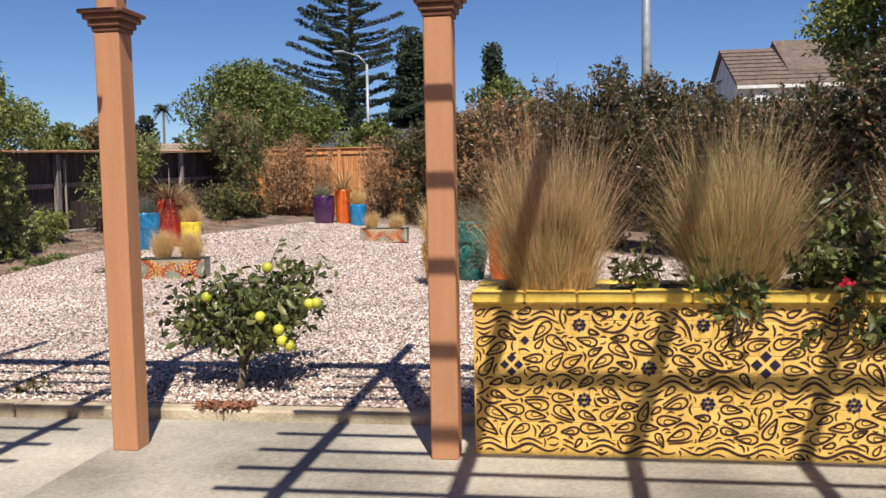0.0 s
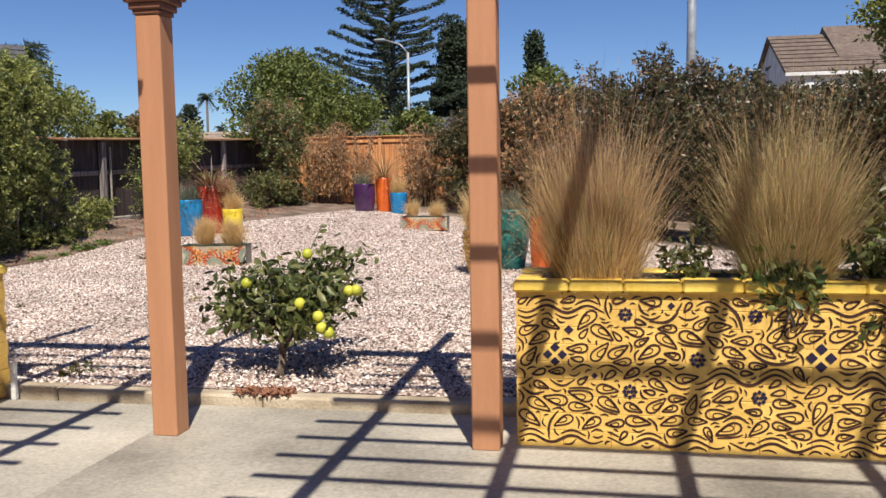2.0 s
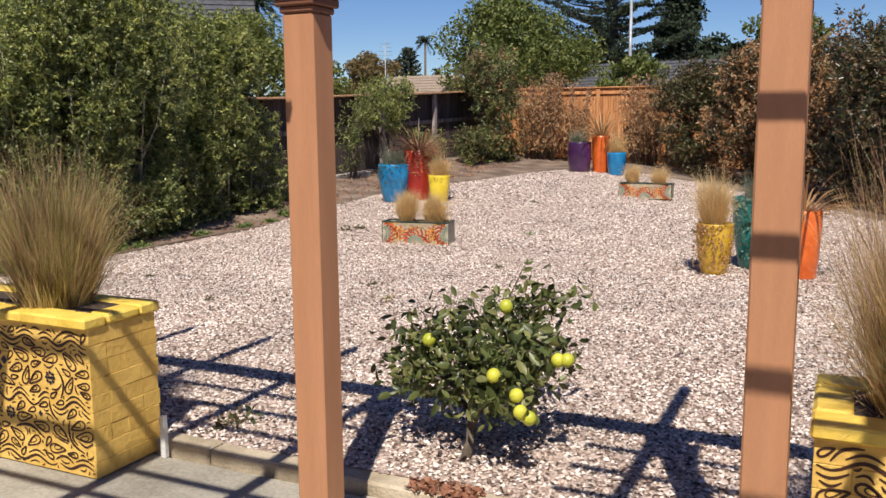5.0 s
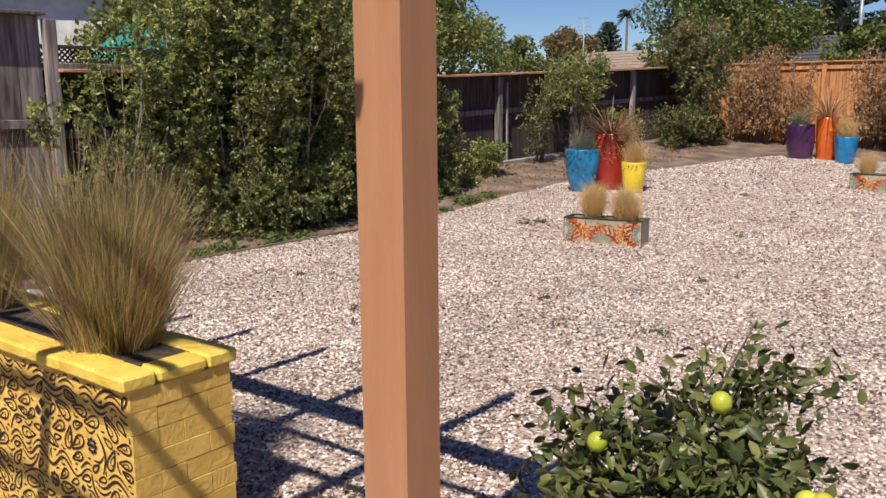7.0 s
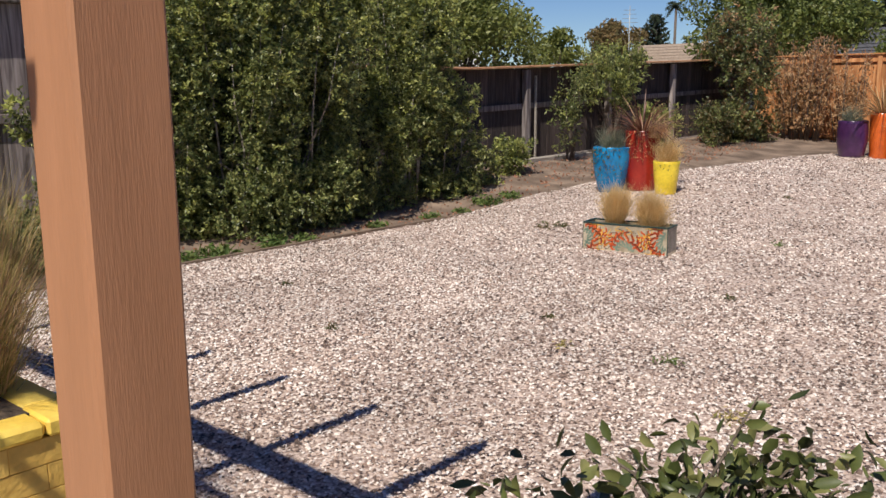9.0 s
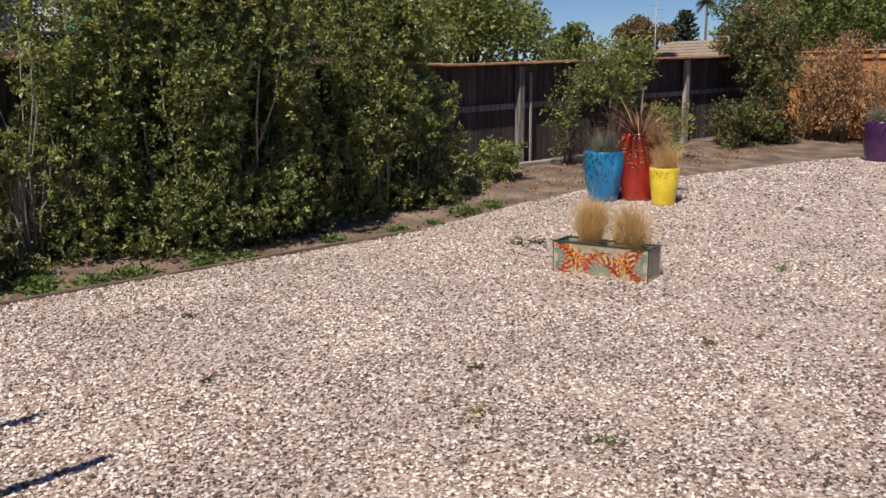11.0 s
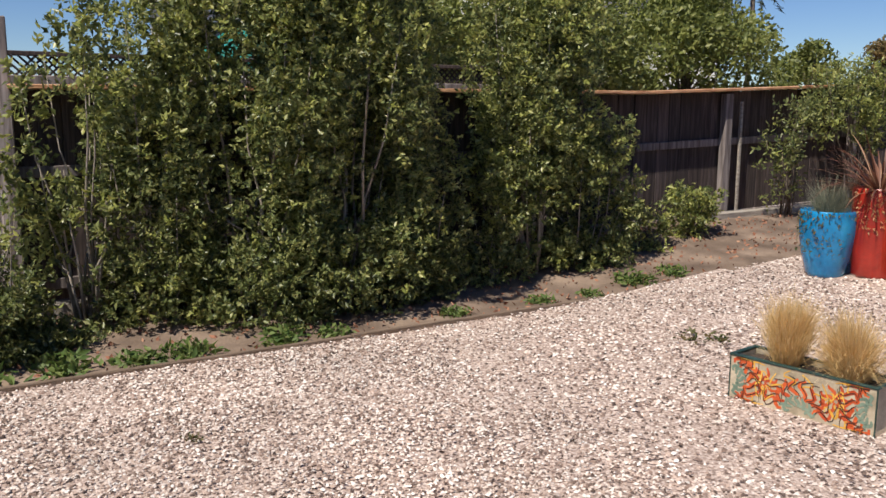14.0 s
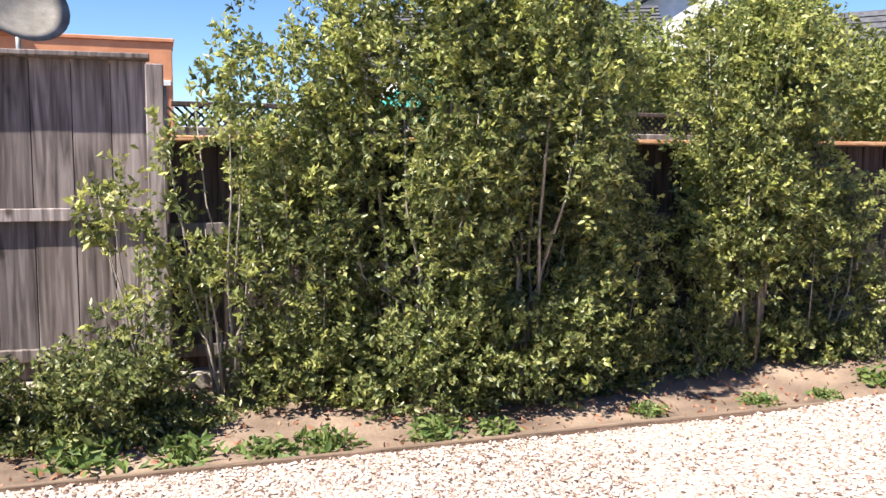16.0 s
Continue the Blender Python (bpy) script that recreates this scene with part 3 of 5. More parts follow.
def drop_shape(cx, cz, s, turn, flip):
    """Outline of a curled teardrop."""
    out = []
    for i in range(16):
        a = 2 * math.pi * i / 16
        k = (1 + math.cos(a)) / 2
        x = s * (0.62 * math.cos(a) - 0.12)
        z = s * (0.36 * math.sin(a) * (1 - 0.75 * k ** 1.5) + flip * 0.34 * k * k)
        out.append((cx + x * math.cos(turn) - z * math.sin(turn), cz + x * math.sin(turn) + z * math.cos(turn)))
    return out


def pattern(seed, x0, x1, z0, z1, spots):
    """Painted swirls packed side by side: long waves, curled drops with inner drops, echo strokes and commas, none crossing."""
    r = random.Random(seed)
    bm = bmesh.new()
    cell = 0.0062
    nx, nz = int((x1 - x0) / cell), int((z1 - z0) / cell)
    taken = np.zeros((nx + 1, nz + 1), bool)
    for cx, cz, s, kind in spots:
        a, b, q = int((cx - x0) / cell), int((cz - z0) / cell), int(s * 1.15 / cell)
        taken[max(0, a - q):a + q, max(0, b - q):b + q] = True

    def cells(pts):
        return [(int((x - x0) / cell), int((z - z0) / cell)) for x, z in pts]

    def free(pts, pad):
        for a, b in cells(pts):
            if not (pad <= a < nx - pad and pad <= b < nz - pad) or taken[a - pad:a + pad + 1, b - pad:b + pad + 1].any():
                return False
        return True

    def mark(pts):
        for a, b in cells(pts):
            if 0 <= a <= nx and 0 <= b <= nz:
                taken[a, b] = True

    def rays(pts, cx, cz):
        return [(cx + (x - cx) * f, cz + (z - cz) * f) for x, z in pts for f in (0.0, 0.2, 0.4, 0.6, 0.8, 1.0)]

    def dense(pts):
        return [(a[0] + (b[0] - a[0]) * f, a[1] + (b[1] - a[1]) * f) for a, b in zip(pts, pts[1:]) for f in (0.0, 0.34, 0.67)]

    def stroke(pts, w):
        full = dense(pts)
        if free(full, 1):
            mark(full)
            ribbon(bm, pts, w)
            return True
        return False

    # the long waves that divide the rows
    for zb, amp in ((0.62, 0.016), (0.33, 0.024), (0.045, 0.016)):
        x = x0 + 0.01
        while x < x1 - 0.12:
            ln, ph = r.uniform(0.3, 0.6), r.uniform(0, 6.28)
            wl = r.uniform(0.15, 0.22)
            n = int(ln / 0.012)
            pts = [(x + ln * i / n, zb + amp * math.sin(ph + 6.28 * ln * i / n / wl)) for i in range(n + 1)]
            pts = [p for p in pts if p[0] < x1 - 0.012]
            if len(pts) > 6:
                for off, wd in ((0.0, 0.0135), (0.024, 0.010), (-0.024, 0.010)):
                    run = []
                    for q, z in pts:
                        crest = math.sin(ph + 6.28 * (q - x) / wl)
                        if off == 0 or crest * off > -0.012:
                            run.append((q, z + off))
                        elif len(run) > 4:
                            stroke(run, wd)
                            run = []
                        else:
                            run = []
                    if len(run) > 4:
                        stroke(run, wd)
            x += ln + 0.02
    for tries, lo, hi in ((4000, 0.08, 0.1), (9000, 0.06, 0.08), (9000, 0.042, 0.06), (30000, 0.022, 0.045), (30000, 0.010, 0.022)):
        for _ in range(tries):
            cx, cz, s = r.uniform(x0, x1), r.uniform(z0, z1), r.uniform(lo, hi)
            turn, flip = r.choice((0.15, 3.0, -0.4, 3.5, 0.5, -2.7)) + r.uniform(-0.45, 0.45), r.choice((-1, 1))
            if s > 0.042 and r.random() < 0.8:
                pts = drop_shape(cx, cz, s * 0.86, turn, flip)
                full = rays(pts, cx, cz)
                if free(full, 1):
                    mark(full)
                    ribbon(bm, pts, r.uniform(0.0075, 0.0098), True)
                    if s > 0.055:
                        ribbon(bm, drop_shape(cx, cz, s * 0.42, turn, flip), 0.0048, True)
                    big = drop_shape(cx, cz, s * 1.22, turn, flip)
                    for k in (2, 10):
                        stroke([big[(k + i) % 16] for i in range(5)], 0.009)
            else:
                bend, ln = r.uniform(0.25, 0.5) * s, s * r.uniform(1.5, 2.6)
                pts = []
                for i in range(12):
                    u = i / 11
                    x, z = ln * (u - 0.5), bend * math.sin(u * r.choice((3.14, 3.14, 3.3))) * flip
                    pts.append((cx + x * math.cos(turn * 0.6) - z * math.sin(turn * 0.6), cz + x * math.sin(turn * 0.6) + z * math.cos(turn * 0.6)))
                stroke(pts, min(0.0135, 0.0065 + 0.1 * s) * r.uniform(0.85, 1.15))
    return bm


def diamonds(spots):
    bm = bmesh.new()
    for cx, cz, s, kind in spots:
        if kind == 4:
            quads = [(cx + 0.75 * s, cz), (cx - 0.75 * s, cz), (cx, cz + 0.75 * s), (cx, cz - 0.75 * s)]
        elif kind == 8:
            s *= 0.82
            quads = [(cx + s * 0.8 * math.cos(k * math.pi / 4), cz + s * 0.8 * math.sin(k * math.pi / 4)) for k in range(8)] + [(cx + s * 0.25, cz), (cx - s * 0.25, cz)]
        else:
            quads = [(cx, cz)]
        h = s * (0.5 if kind == 4 else 0.36 if kind == 8 else 0.8)
        for x, z in quads:
            bm.faces.new([bm.verts.new(p) for p in ((x + h, 0, z), (x, 0, z + h), (x - h, 0, z), (x, 0, z - h))])
    return bm


def planter(label, x0, x1, y0, y1, seed, spots):
    p = thing("brick_planter", label, "planter")
    course, blen, d = 0.0765, 0.205, 0.1
    r = random.Random(seed)
    whole = bpy.data.meshes.new("brick")
    bm = cuboid(0.0006, blen - 0.0006, 0, d, 0.0006, course - 0.0006, bevel=0.0022)
    bm.to_mesh(whole)
    bm.free()
    whole.materials.append(M["yellow"])

    def brick(m, length):
        o = new("brick", whole)
        o.parent = p
        o.matrix_basis = m @ Matrix.Diagonal((length / blen, 1, 1, 1))
    for c in range(9):
        z = 0.006 + c * course
        x = x0 - (blen / 2 if c % 2 else 0)
        while x < x1 - 0.01:
            a, b = max(x, x0), min(x + blen, x1)
            if b - a > 0.01:
                brick(pose(a, y0 + r.uniform(0, 0.0015), z), b - a)
            x += blen
        for sx in (x0, x1):
            y = y0 + d - (0 if c % 2 else blen / 2)
            while y < y1 - 0.01:
                a, b = max(y, y0 + d), min(y + blen, y1)
                if b - a > 0.01:
                    o = pose(sx - r.uniform(0, 0.003), a, z, 0, 0, 90) if sx == x1 else pose(sx + r.uniform(0, 0.003), b, z, 0, 0, -90)
                    brick(o, b - a)
                y += blen
    part("mortar_core", cuboid(x0 + 0.012, x1 - 0.012, y0 + 0.006, y1 - 0.01, 0.006, 0.66), M["yellow"], p)
    top = 0.006 + 9 * course
    x = x0 - 0.012
    while x < x1:
        w = min(0.235 * r.uniform(0.95, 1.05), x1 + 0.012 - x)
        if w > 0.03:
            for yy in (y0 - 0.026, y1 - 0.105):
                part("cap_brick", cuboid(x + 0.001, x + w - 0.001, yy + r.uniform(-0.003, 0.003), yy + 0.126, top + 0.001, top + 0.052 + r.uniform(-0.004, 0.004), bevel=0.009), M["cappaint"], p)
        x += w
    for sx in (x0 - 0.012, x1 - 0.106):
        y = y0 + 0.106
        while y < y1 - 0.12:
            part("cap_brick", cuboid(sx, sx + 0.118, y, min(y + 0.2, y1 - 0.107), top + 0.001, top + 0.05, bevel=0.013), M["cappaint"], p)
            y += 0.202
    part("soil", cuboid(x0 + 0.1, x1 - 0.1, y0 + 0.1, y1 - 0.1, 0.665, top + 0.044), M["soil"], p)
    part("painted_pattern", pattern(seed, x0, x1, 0.01, top - 0.005, spots), M["ink"], p, "dark brown painted paisley swirls", m=pose(0, y0 - 0.0014, 0))["kind"] = "stuff"
    for spot in spots:
        part("painted_flower", diamonds([spot]), M["navy"], p, "navy painted diamond flower", m=pose(0, y0 - 0.0026, 0))["kind"] = "stuff"
    return p


planter("yellow painted brick planter with dark paisley swirls", -0.44, 2.3, 3.82, 4.29, 3,
        [(-0.27, 0.42, 0.042, 4), (-0.21, 0.53, 0.026, 1), (0.33, 0.41, 0.038, 8), (0.82, 0.43, 0.05, 4), (0.05, 0.265, 0.036, 8), (0.58, 0.255, 0.036, 8), (1.18, 0.26, 0.038, 8),
         (0.03, 0.6, 0.034, 8), (0.56, 0.6, 0.034, 8), (0.22, 0.64, 0.02, 1), (-0.1, 0.33, 0.018, 1), (1.4, 0.44, 0.05, 4)])
planter("yellow painted brick planter with dark paisley swirls", -6.1, -3.37, 3.915, 4.33, 5,
        [(-3.62, 0.45, 0.036, 8), (-3.95, 0.5, 0.045, 4), (-3.9, 0.25, 0.036, 8), (-3.7, 0.27, 0.02, 1), (-4.4, 0.42, 0.04, 8), (-4.8, 0.3, 0.04, 4)])


def grass(label, m, mats, height, spread, n, base_r=0.06, width=0.004, bend=0.55, seed=1, name="feather_grass"):
    t = thing(name, label, "ornamental grass", m, group="feather grasses")
    rng = np.random.default_rng(seed)
    for k, (material, share, hs, ss) in enumerate(mats):
        blades("foliage", int(n * share), rng, M[material], t, height * hs, spread * ss, base_r, width, bend, 5 if height > 0.7 else 4)
    return t


PINK = [("straw", 0.3, 0.5, 1.5), ("straw_pink", 0.45, 1.03, 1.05), ("straw_green", 0.2, 0.9, 0.95), ("straw", 0.32, 0.8, 0.8)]
OLIVE = [("straw_green", 0.3, 0.52, 1.5), ("straw_green", 0.52, 1.0, 1.1), ("straw", 0.26, 0.92, 1.0), ("straw_pink", 0.22, 1.06, 1.15)]
grass("pinkish gold feather grass growing in the brick planter", pose(-0.10, 4.05, 0.69), PINK, 0.88, 0.36, 5000, 0.18, 0.0026, seed=1)
grass("olive gold feather grass growing in the brick planter", pose(0.72, 4.05, 0.69), OLIVE, 0.9, 0.44, 4600, 0.17, 0.0026, seed=2)
grass("pinkish gold feather grass growing in the brick planter", pose(1.62, 4.05, 0.69), PINK, 0.84, 0.38, 3000, 0.16, 0.003, seed=3)
grass("olive feather grass growing in the brick planter", pose(-3.78, 4.12, 0.69), [("straw_green", 0.72, 0.98, 1.0), ("straw_pink", 0.28, 1.08, 0.95)], 0.80, 0.38, 4600, 0.15, 0.003, seed=4)
grass("olive feather grass growing in the brick planter", pose(-4.75, 4.12, 0.69), [("straw_green", 0.8, 1.0, 1.0), ("straw_pink", 0.2, 1.08, 0.9)], 0.72, 0.34, 3000, 0.09, 0.003, seed=5)

# ---- pots and trough planters ----


def pot(label, x, y, h, r, material, shape, group="glazed pots", z=None, turn=0.0):
    t = thing("plant_pot", label, "pot", pose(x, y, gz(x, y) - 0.01 if z is None else z, 0, 0, turn), group=group)
    prof = [(r * k, h * q) for k, q in shape]
    prof += [(prof[-1][0] - 0.006, h + 0.004), (prof[-1][0] - 0.032, h + 0.002), (prof[-1][0] - 0.04, h - 0.06)]
    part("body", lathe(prof, 32), M[material], t)
    part("soil", lathe([(r * 0.7, h - 0.075), (prof[-1][0] - 0.001, h - 0.062)], 20), M["soil"], t)
    return t


BELLY = [(0.62, 0), (0.68, 0.05), (0.86, 0.35), (0.97, 0.65), (1.0, 0.85), (0.97, 0.96), (0.98, 1.0)]
TALL = [(0.8, 0), (0.84, 0.03), (0.92, 0.3), (0.98, 0.65), (1.0, 0.92), (0.99, 1.0)]
TAPER = [(0.72, 0), (0.76, 0.04), (0.9, 0.5), (0.98, 0.9), (1.0, 1.0)]
BARREL = [(0.78, 0), (0.83, 0.05), (0.97, 0.4), (1.0, 0.65), (0.95, 0.92), (0.96, 1.0)]


def tuft(label, x, y, z, mats, h, spread, n, seed, base_r=0.05, width=0.005, name="feather_grass", bend=0.8):
    return grass(label, pose(x, y, z), mats, h, spread, n, base_r, width, bend, seed, name)


def flax(label, x, y, z, h, spread, n, seed, material):
    """A fan of stiff sword leaves, each folded along its middle and drooping at the tip."""
    t = thing("flax_plant", label, "flax", pose(x, y, z))
    rng = np.random.default_rng(seed)
    az, lean = rng.uniform(0, 2 * np.pi, n), 0.15 + 1.2 * rng.uniform(0, 1, n) ** 0.62
    ln = h * rng.uniform(0.7, 1.15, n) * (1 + 0.25 * np.sin(lean) * (spread / h - 0.6))
    out = np.stack([np.cos(az), np.sin(az), np.zeros(n)], 1)
    side = np.stack([-np.sin(az), np.cos(az), np.zeros(n)], 1)
    rows, ts = [], np.linspace(0, 1, 6)
    w = rng.uniform(0.016, 0.028, n)
    sag = rng.uniform(0.02, 0.28, n)
    for q in ts:
        a = lean + sag * q * q * 2
        p = out * (0.03 + ln * q * np.sin(a))[:, None] + np.array([0, 0, 1.0]) * (ln * q * np.cos(a))[:, None]
        k = (w * (0.55 + 1.3 * q - 1.85 * q * q) * 0.5 + 0.0012)[:, None]
        rows += [p - side * k, p + np.array([0, 0, -0.35]) * k, p + side * k]
    v = np.stack(rows, 1).reshape(-1, 3)
    i = np.arange(n)[:, None] * 18
    f = np.concatenate([i + 3 * k + np.array(q) for k in range(5) for q in ((0, 1, 4, 3), (1, 2, 5, 4))], 1).reshape(-1, 4)
    mesh_np("foliage", v, f, M[material], t)
    return t


def trailing(label, x, y, z, r, drop, n, seed, material, facing=-1.57):
    """Small dry stems hanging over a pot's rim."""
    t = thing("trailing_plant", label, "trailing plant", pose(x, y, z))
    rng = np.random.default_rng(seed)
    a = facing + rng.normal(0, 0.75, n)
    d = rng.uniform(0, 1, n) ** 1.4 * drop
    c = np.stack([(r + 0.012) * np.cos(a), (r + 0.012) * np.sin(a), -d], 1)
    leaves("foliage", c, 0.035, M[material], t, rng, 0.4, droop=1.2)
    return t


# side group
pots = [
    ("tall red glazed pot beside the blue pot", -6.80, 13.95, 0.81, 0.235, "glaze_red", TALL),
    ("sky blue glazed pot beside the tall red pot", -7.12, 13.68, 0.61, 0.255, "glaze_blue", BELLY),
    ("bright yellow glazed pot in front of the red pot", -6.36, 13.80, 0.435, 0.178, "glaze_yellow", TAPER),
    ("dark purple glazed pot near the cedar fence", -5.93, 20.3, 0.66, 0.27, "glaze_purple", BARREL),
    ("tall orange glazed pot near the cedar fence", -5.5, 20.5, 0.82, 0.2, "glaze_orange", TALL),
    ("small blue glazed pot near the cedar fence", -5.1, 20.35, 0.5, 0.22, "glaze_blue", TAPER),
    ("ochre yellow glazed pot with dripping glaze", -1.55, 9.95, 0.50, 0.18, "glaze_gold", BELLY),
    ("mottled teal glazed pot between two others", -1.22, 10.45, 0.72, 0.23, "glaze_teal", BELLY),
    ("orange glazed pot beside the teal pot", -0.78, 10.05, 0.65, 0.19, "glaze_orange", TALL),
]
for a in pots:
    pot(*a)


def on(x, y, h):
    return gz(x, y) - 0.08 + h


flax("bronze spiky flax in the tall red pot", -6.8, 13.95, on(-6.72, 13.95, 0.81), 0.60, 0.7, 130, 11, "flax")
tuft("blond feather grass tuft in the red pot", -6.55, 13.9, on(-6.6, 13.9, 0.79), [("straw_pink", 1, 1, 1)], 0.34, 0.5, 1300, 12, 0.09)
tuft("blue grey fescue tuft in the blue pot", -7.12, 13.68, on(-7.12, 13.68, 0.61), [("bluegrass", 1, 1, 1)], 0.42, 0.34, 1500, 13, 0.1)
trailing("dry stems trailing down the blue pot", -7.12, 13.68, on(-7.12, 13.68, 0.61) + 0.07, 0.25, 0.42, 240, 14, "mixleaf")
trailing("rusty stems trailing down the red pot", -6.8, 13.95, on(-6.72, 13.95, 0.81) + 0.07, 0.232, 0.4, 300, 15, "dryleaf", -0.9)
tuft("blond feather grass tuft in the yellow pot", -6.37, 13.80, on(-6.37, 13.80, 0.435), [("straw", 1, 1, 1)], 0.44, 0.24, 1700, 16, 0.08)
trailing("few dark stems over the yellow pot", -6.37, 13.80, on(-6.37, 13.80, 0.435) + 0.07, 0.185, 0.2, 26, 17, "mixleaf", -1.7)
tuft("grey green grass tuft in the purple pot", -5.95, 20.3, on(-5.95, 20.3, 0.66), [("bluegrass", 1, 1, 1)], 0.42, 0.3, 1100, 21, 0.12, 0.006)
flax("gold spiky flax in the orange pot", -5.48, 20.5, on(-5.48, 20.5, 0.82), 0.80, 0.75, 120, 22, "flaxgold")
tuft("blond feather grass tuft in the small blue pot", -5.1, 20.35, on(-5.1, 20.35, 0.5), [("straw", 1, 1, 1)], 0.55, 0.34, 1600, 23, 0.1, 0.006)
tuft("blond feather grass tuft in the ochre pot", -1.56, 9.95, on(-1.56, 9.95, 0.5), [("straw", 1, 1, 1)], 0.58, 0.24, 2000, 24, 0.09)
trailing("dry stems trailing down the ochre pot", -1.56, 9.95, on(-1.56, 9.95, 0.5) + 0.07, 0.176, 0.45, 420, 25, "dryleaf")
trailing("green stems trailing down the teal pot", -1.22, 10.45, on(-1.22, 10.45, 0.72) + 0.07, 0.228, 0.6, 420, 26, "bluegrass")
flax("bronze spiky flax in the orange pot", -0.76, 10.05, on(-0.76, 10.05, 0.66), 0.5, 0.55, 90, 27, "flaxgold")
tuft("grey green grass tuft in the teal pot", -1.22, 10.45, on(-1.22, 10.45, 0.72), [("bluegrass", 1, 1, 1)], 0.35, 0.2, 600, 28, 0.1)


def trough(label, x, y, length, h, depth, turn, seed):
    """A tiled trough with a metal rim and painted sunburst tiles."""
    t = thing("trough_planter", label, "planter", pose(x, y, gz(x + 0.4, y) - 0.01, 0, 0, turn), group="trough planters")
    bm = bmesh.new()
    wl = 0.02
    box(bm, 0, length, 0, wl, 0.005, h)
    box(bm, 0, length, depth - wl, depth, 0.005, h)
    box(bm, 0, length, wl, depth - wl, 0.005, 0.03)
    part("body", bm, M["tile"], t)
    for a in (0.001, length - wl - 0.001):
        part("end_panel", cuboid(a, a + wl, wl, depth - wl, 0.03, h - 0.002), M["grey_end"], t, "grey metal end panel")
    bm = bmesh.new()
    for a in ((-0.006, length + 0.006, -0.007, 0.022), (-0.006, length + 0.006, depth - 0.022, depth + 0.007), (-0.006, 0.022, 0.0225, depth - 0.0225), (length - 0.022, length + 0.006, 0.0225, depth - 0.0225)):
        box(bm, *a, h + 0.001, h + 0.014, bevel=0.003)
    for a in (-0.003, length - 0.005):
        box(bm, a, a + 0.008, -0.004, 0.006, 0.0, h, bevel=0.002)
    part("rim", bm, M["rim"], t, "dark green metal rim")
    part("soil", cuboid(0.03, length - 0.03, wl, depth - wl, 0.04, h - 0.03), M["soil"], t)
    r = random.Random(seed)
    tiles = {"tile_red": bmesh.new(), "tile_gold": bmesh.new(), "tile_green": bmesh.new(), "ink": bmesh.new()}

    def fan(cx, cz, a0, a1, r0, r1, n, key, w):
        for k in range(n):
            a = a0 + (a1 - a0) * (k + 0.5) / n
            pts = []
            for q in range(7):
                rr = r0 + (r1 - r0) * q / 6
                b = a + 0.18 * math.sin(q * 1.1 + k)
                pts.append((min(max(cx + rr * math.cos(b), 0.012), length - 0.012), min(max(cz + rr * math.sin(b), 0.012), h - 0.008)))
            ribbon(tiles[key], pts, w)
    for s in (0.0, 0.5, 1.0):
        cx = length * s
        lo = 0.012 if s == 0.5 else h * 0.5
        span = (0.1, math.pi - 0.1) if s == 0.5 else ((-1.3, 1.3) if s == 0 else (math.pi - 1.3, math.pi + 1.3))
        fan(cx, lo, *span, h * 0.18, h * 0.42, 7, "tile_green", 0.02)
        fan(cx, lo, *span, h * 0.36, h * 0.78, 8, "tile_red", 0.026)
        fan(cx, lo, *span, h * 0.62, h * 0.95, 6, "tile_gold", 0.010)
        fan(cx, lo, *span, h * 0.4, h * 0.86, 11, "ink", 0.006)
    for cx in (length * 0.25, length * 0.75):
        fan(cx, h * 0.55, 0, 2 * math.pi, 0.01, h * 0.36, 8, "tile_red", 0.02)
        fan(cx, h * 0.55, 0.3, 6.5, 0.02, h * 0.2, 5, "tile_gold", 0.010)
    for k, (key, bm) in enumerate(tiles.items()):
        part("painted_tiles", bm, M[key], t, m=pose(0, -0.0012 - 0.0008 * k, 0))["kind"] = "stuff"
    return t


trough("low tiled trough with red and cream sunburst pattern", -5.60, 10.55, 0.86, 0.265, 0.27, 8, 1)
trough("low tiled trough with red and cream sunburst pattern", -4.22, 17.0, 0.95, 0.27, 0.27, 0, 2)
for k, (x, y, hh, sp, n) in enumerate([(-5.36, 10.74, 0.44, 0.16, 4200), (-4.98, 10.79, 0.40, 0.24, 4600), (-4.0, 17.14, 0.44, 0.26, 2000), (-3.52, 17.14, 0.46, 0.26, 2000)]):
    tuft("round blond feather grass tuft in the tiled trough", x, y, gz(x, y) + 0.21, [("straw", 1, 1, 1)], hh, sp, n, 40 + k, 0.07, 0.0036)

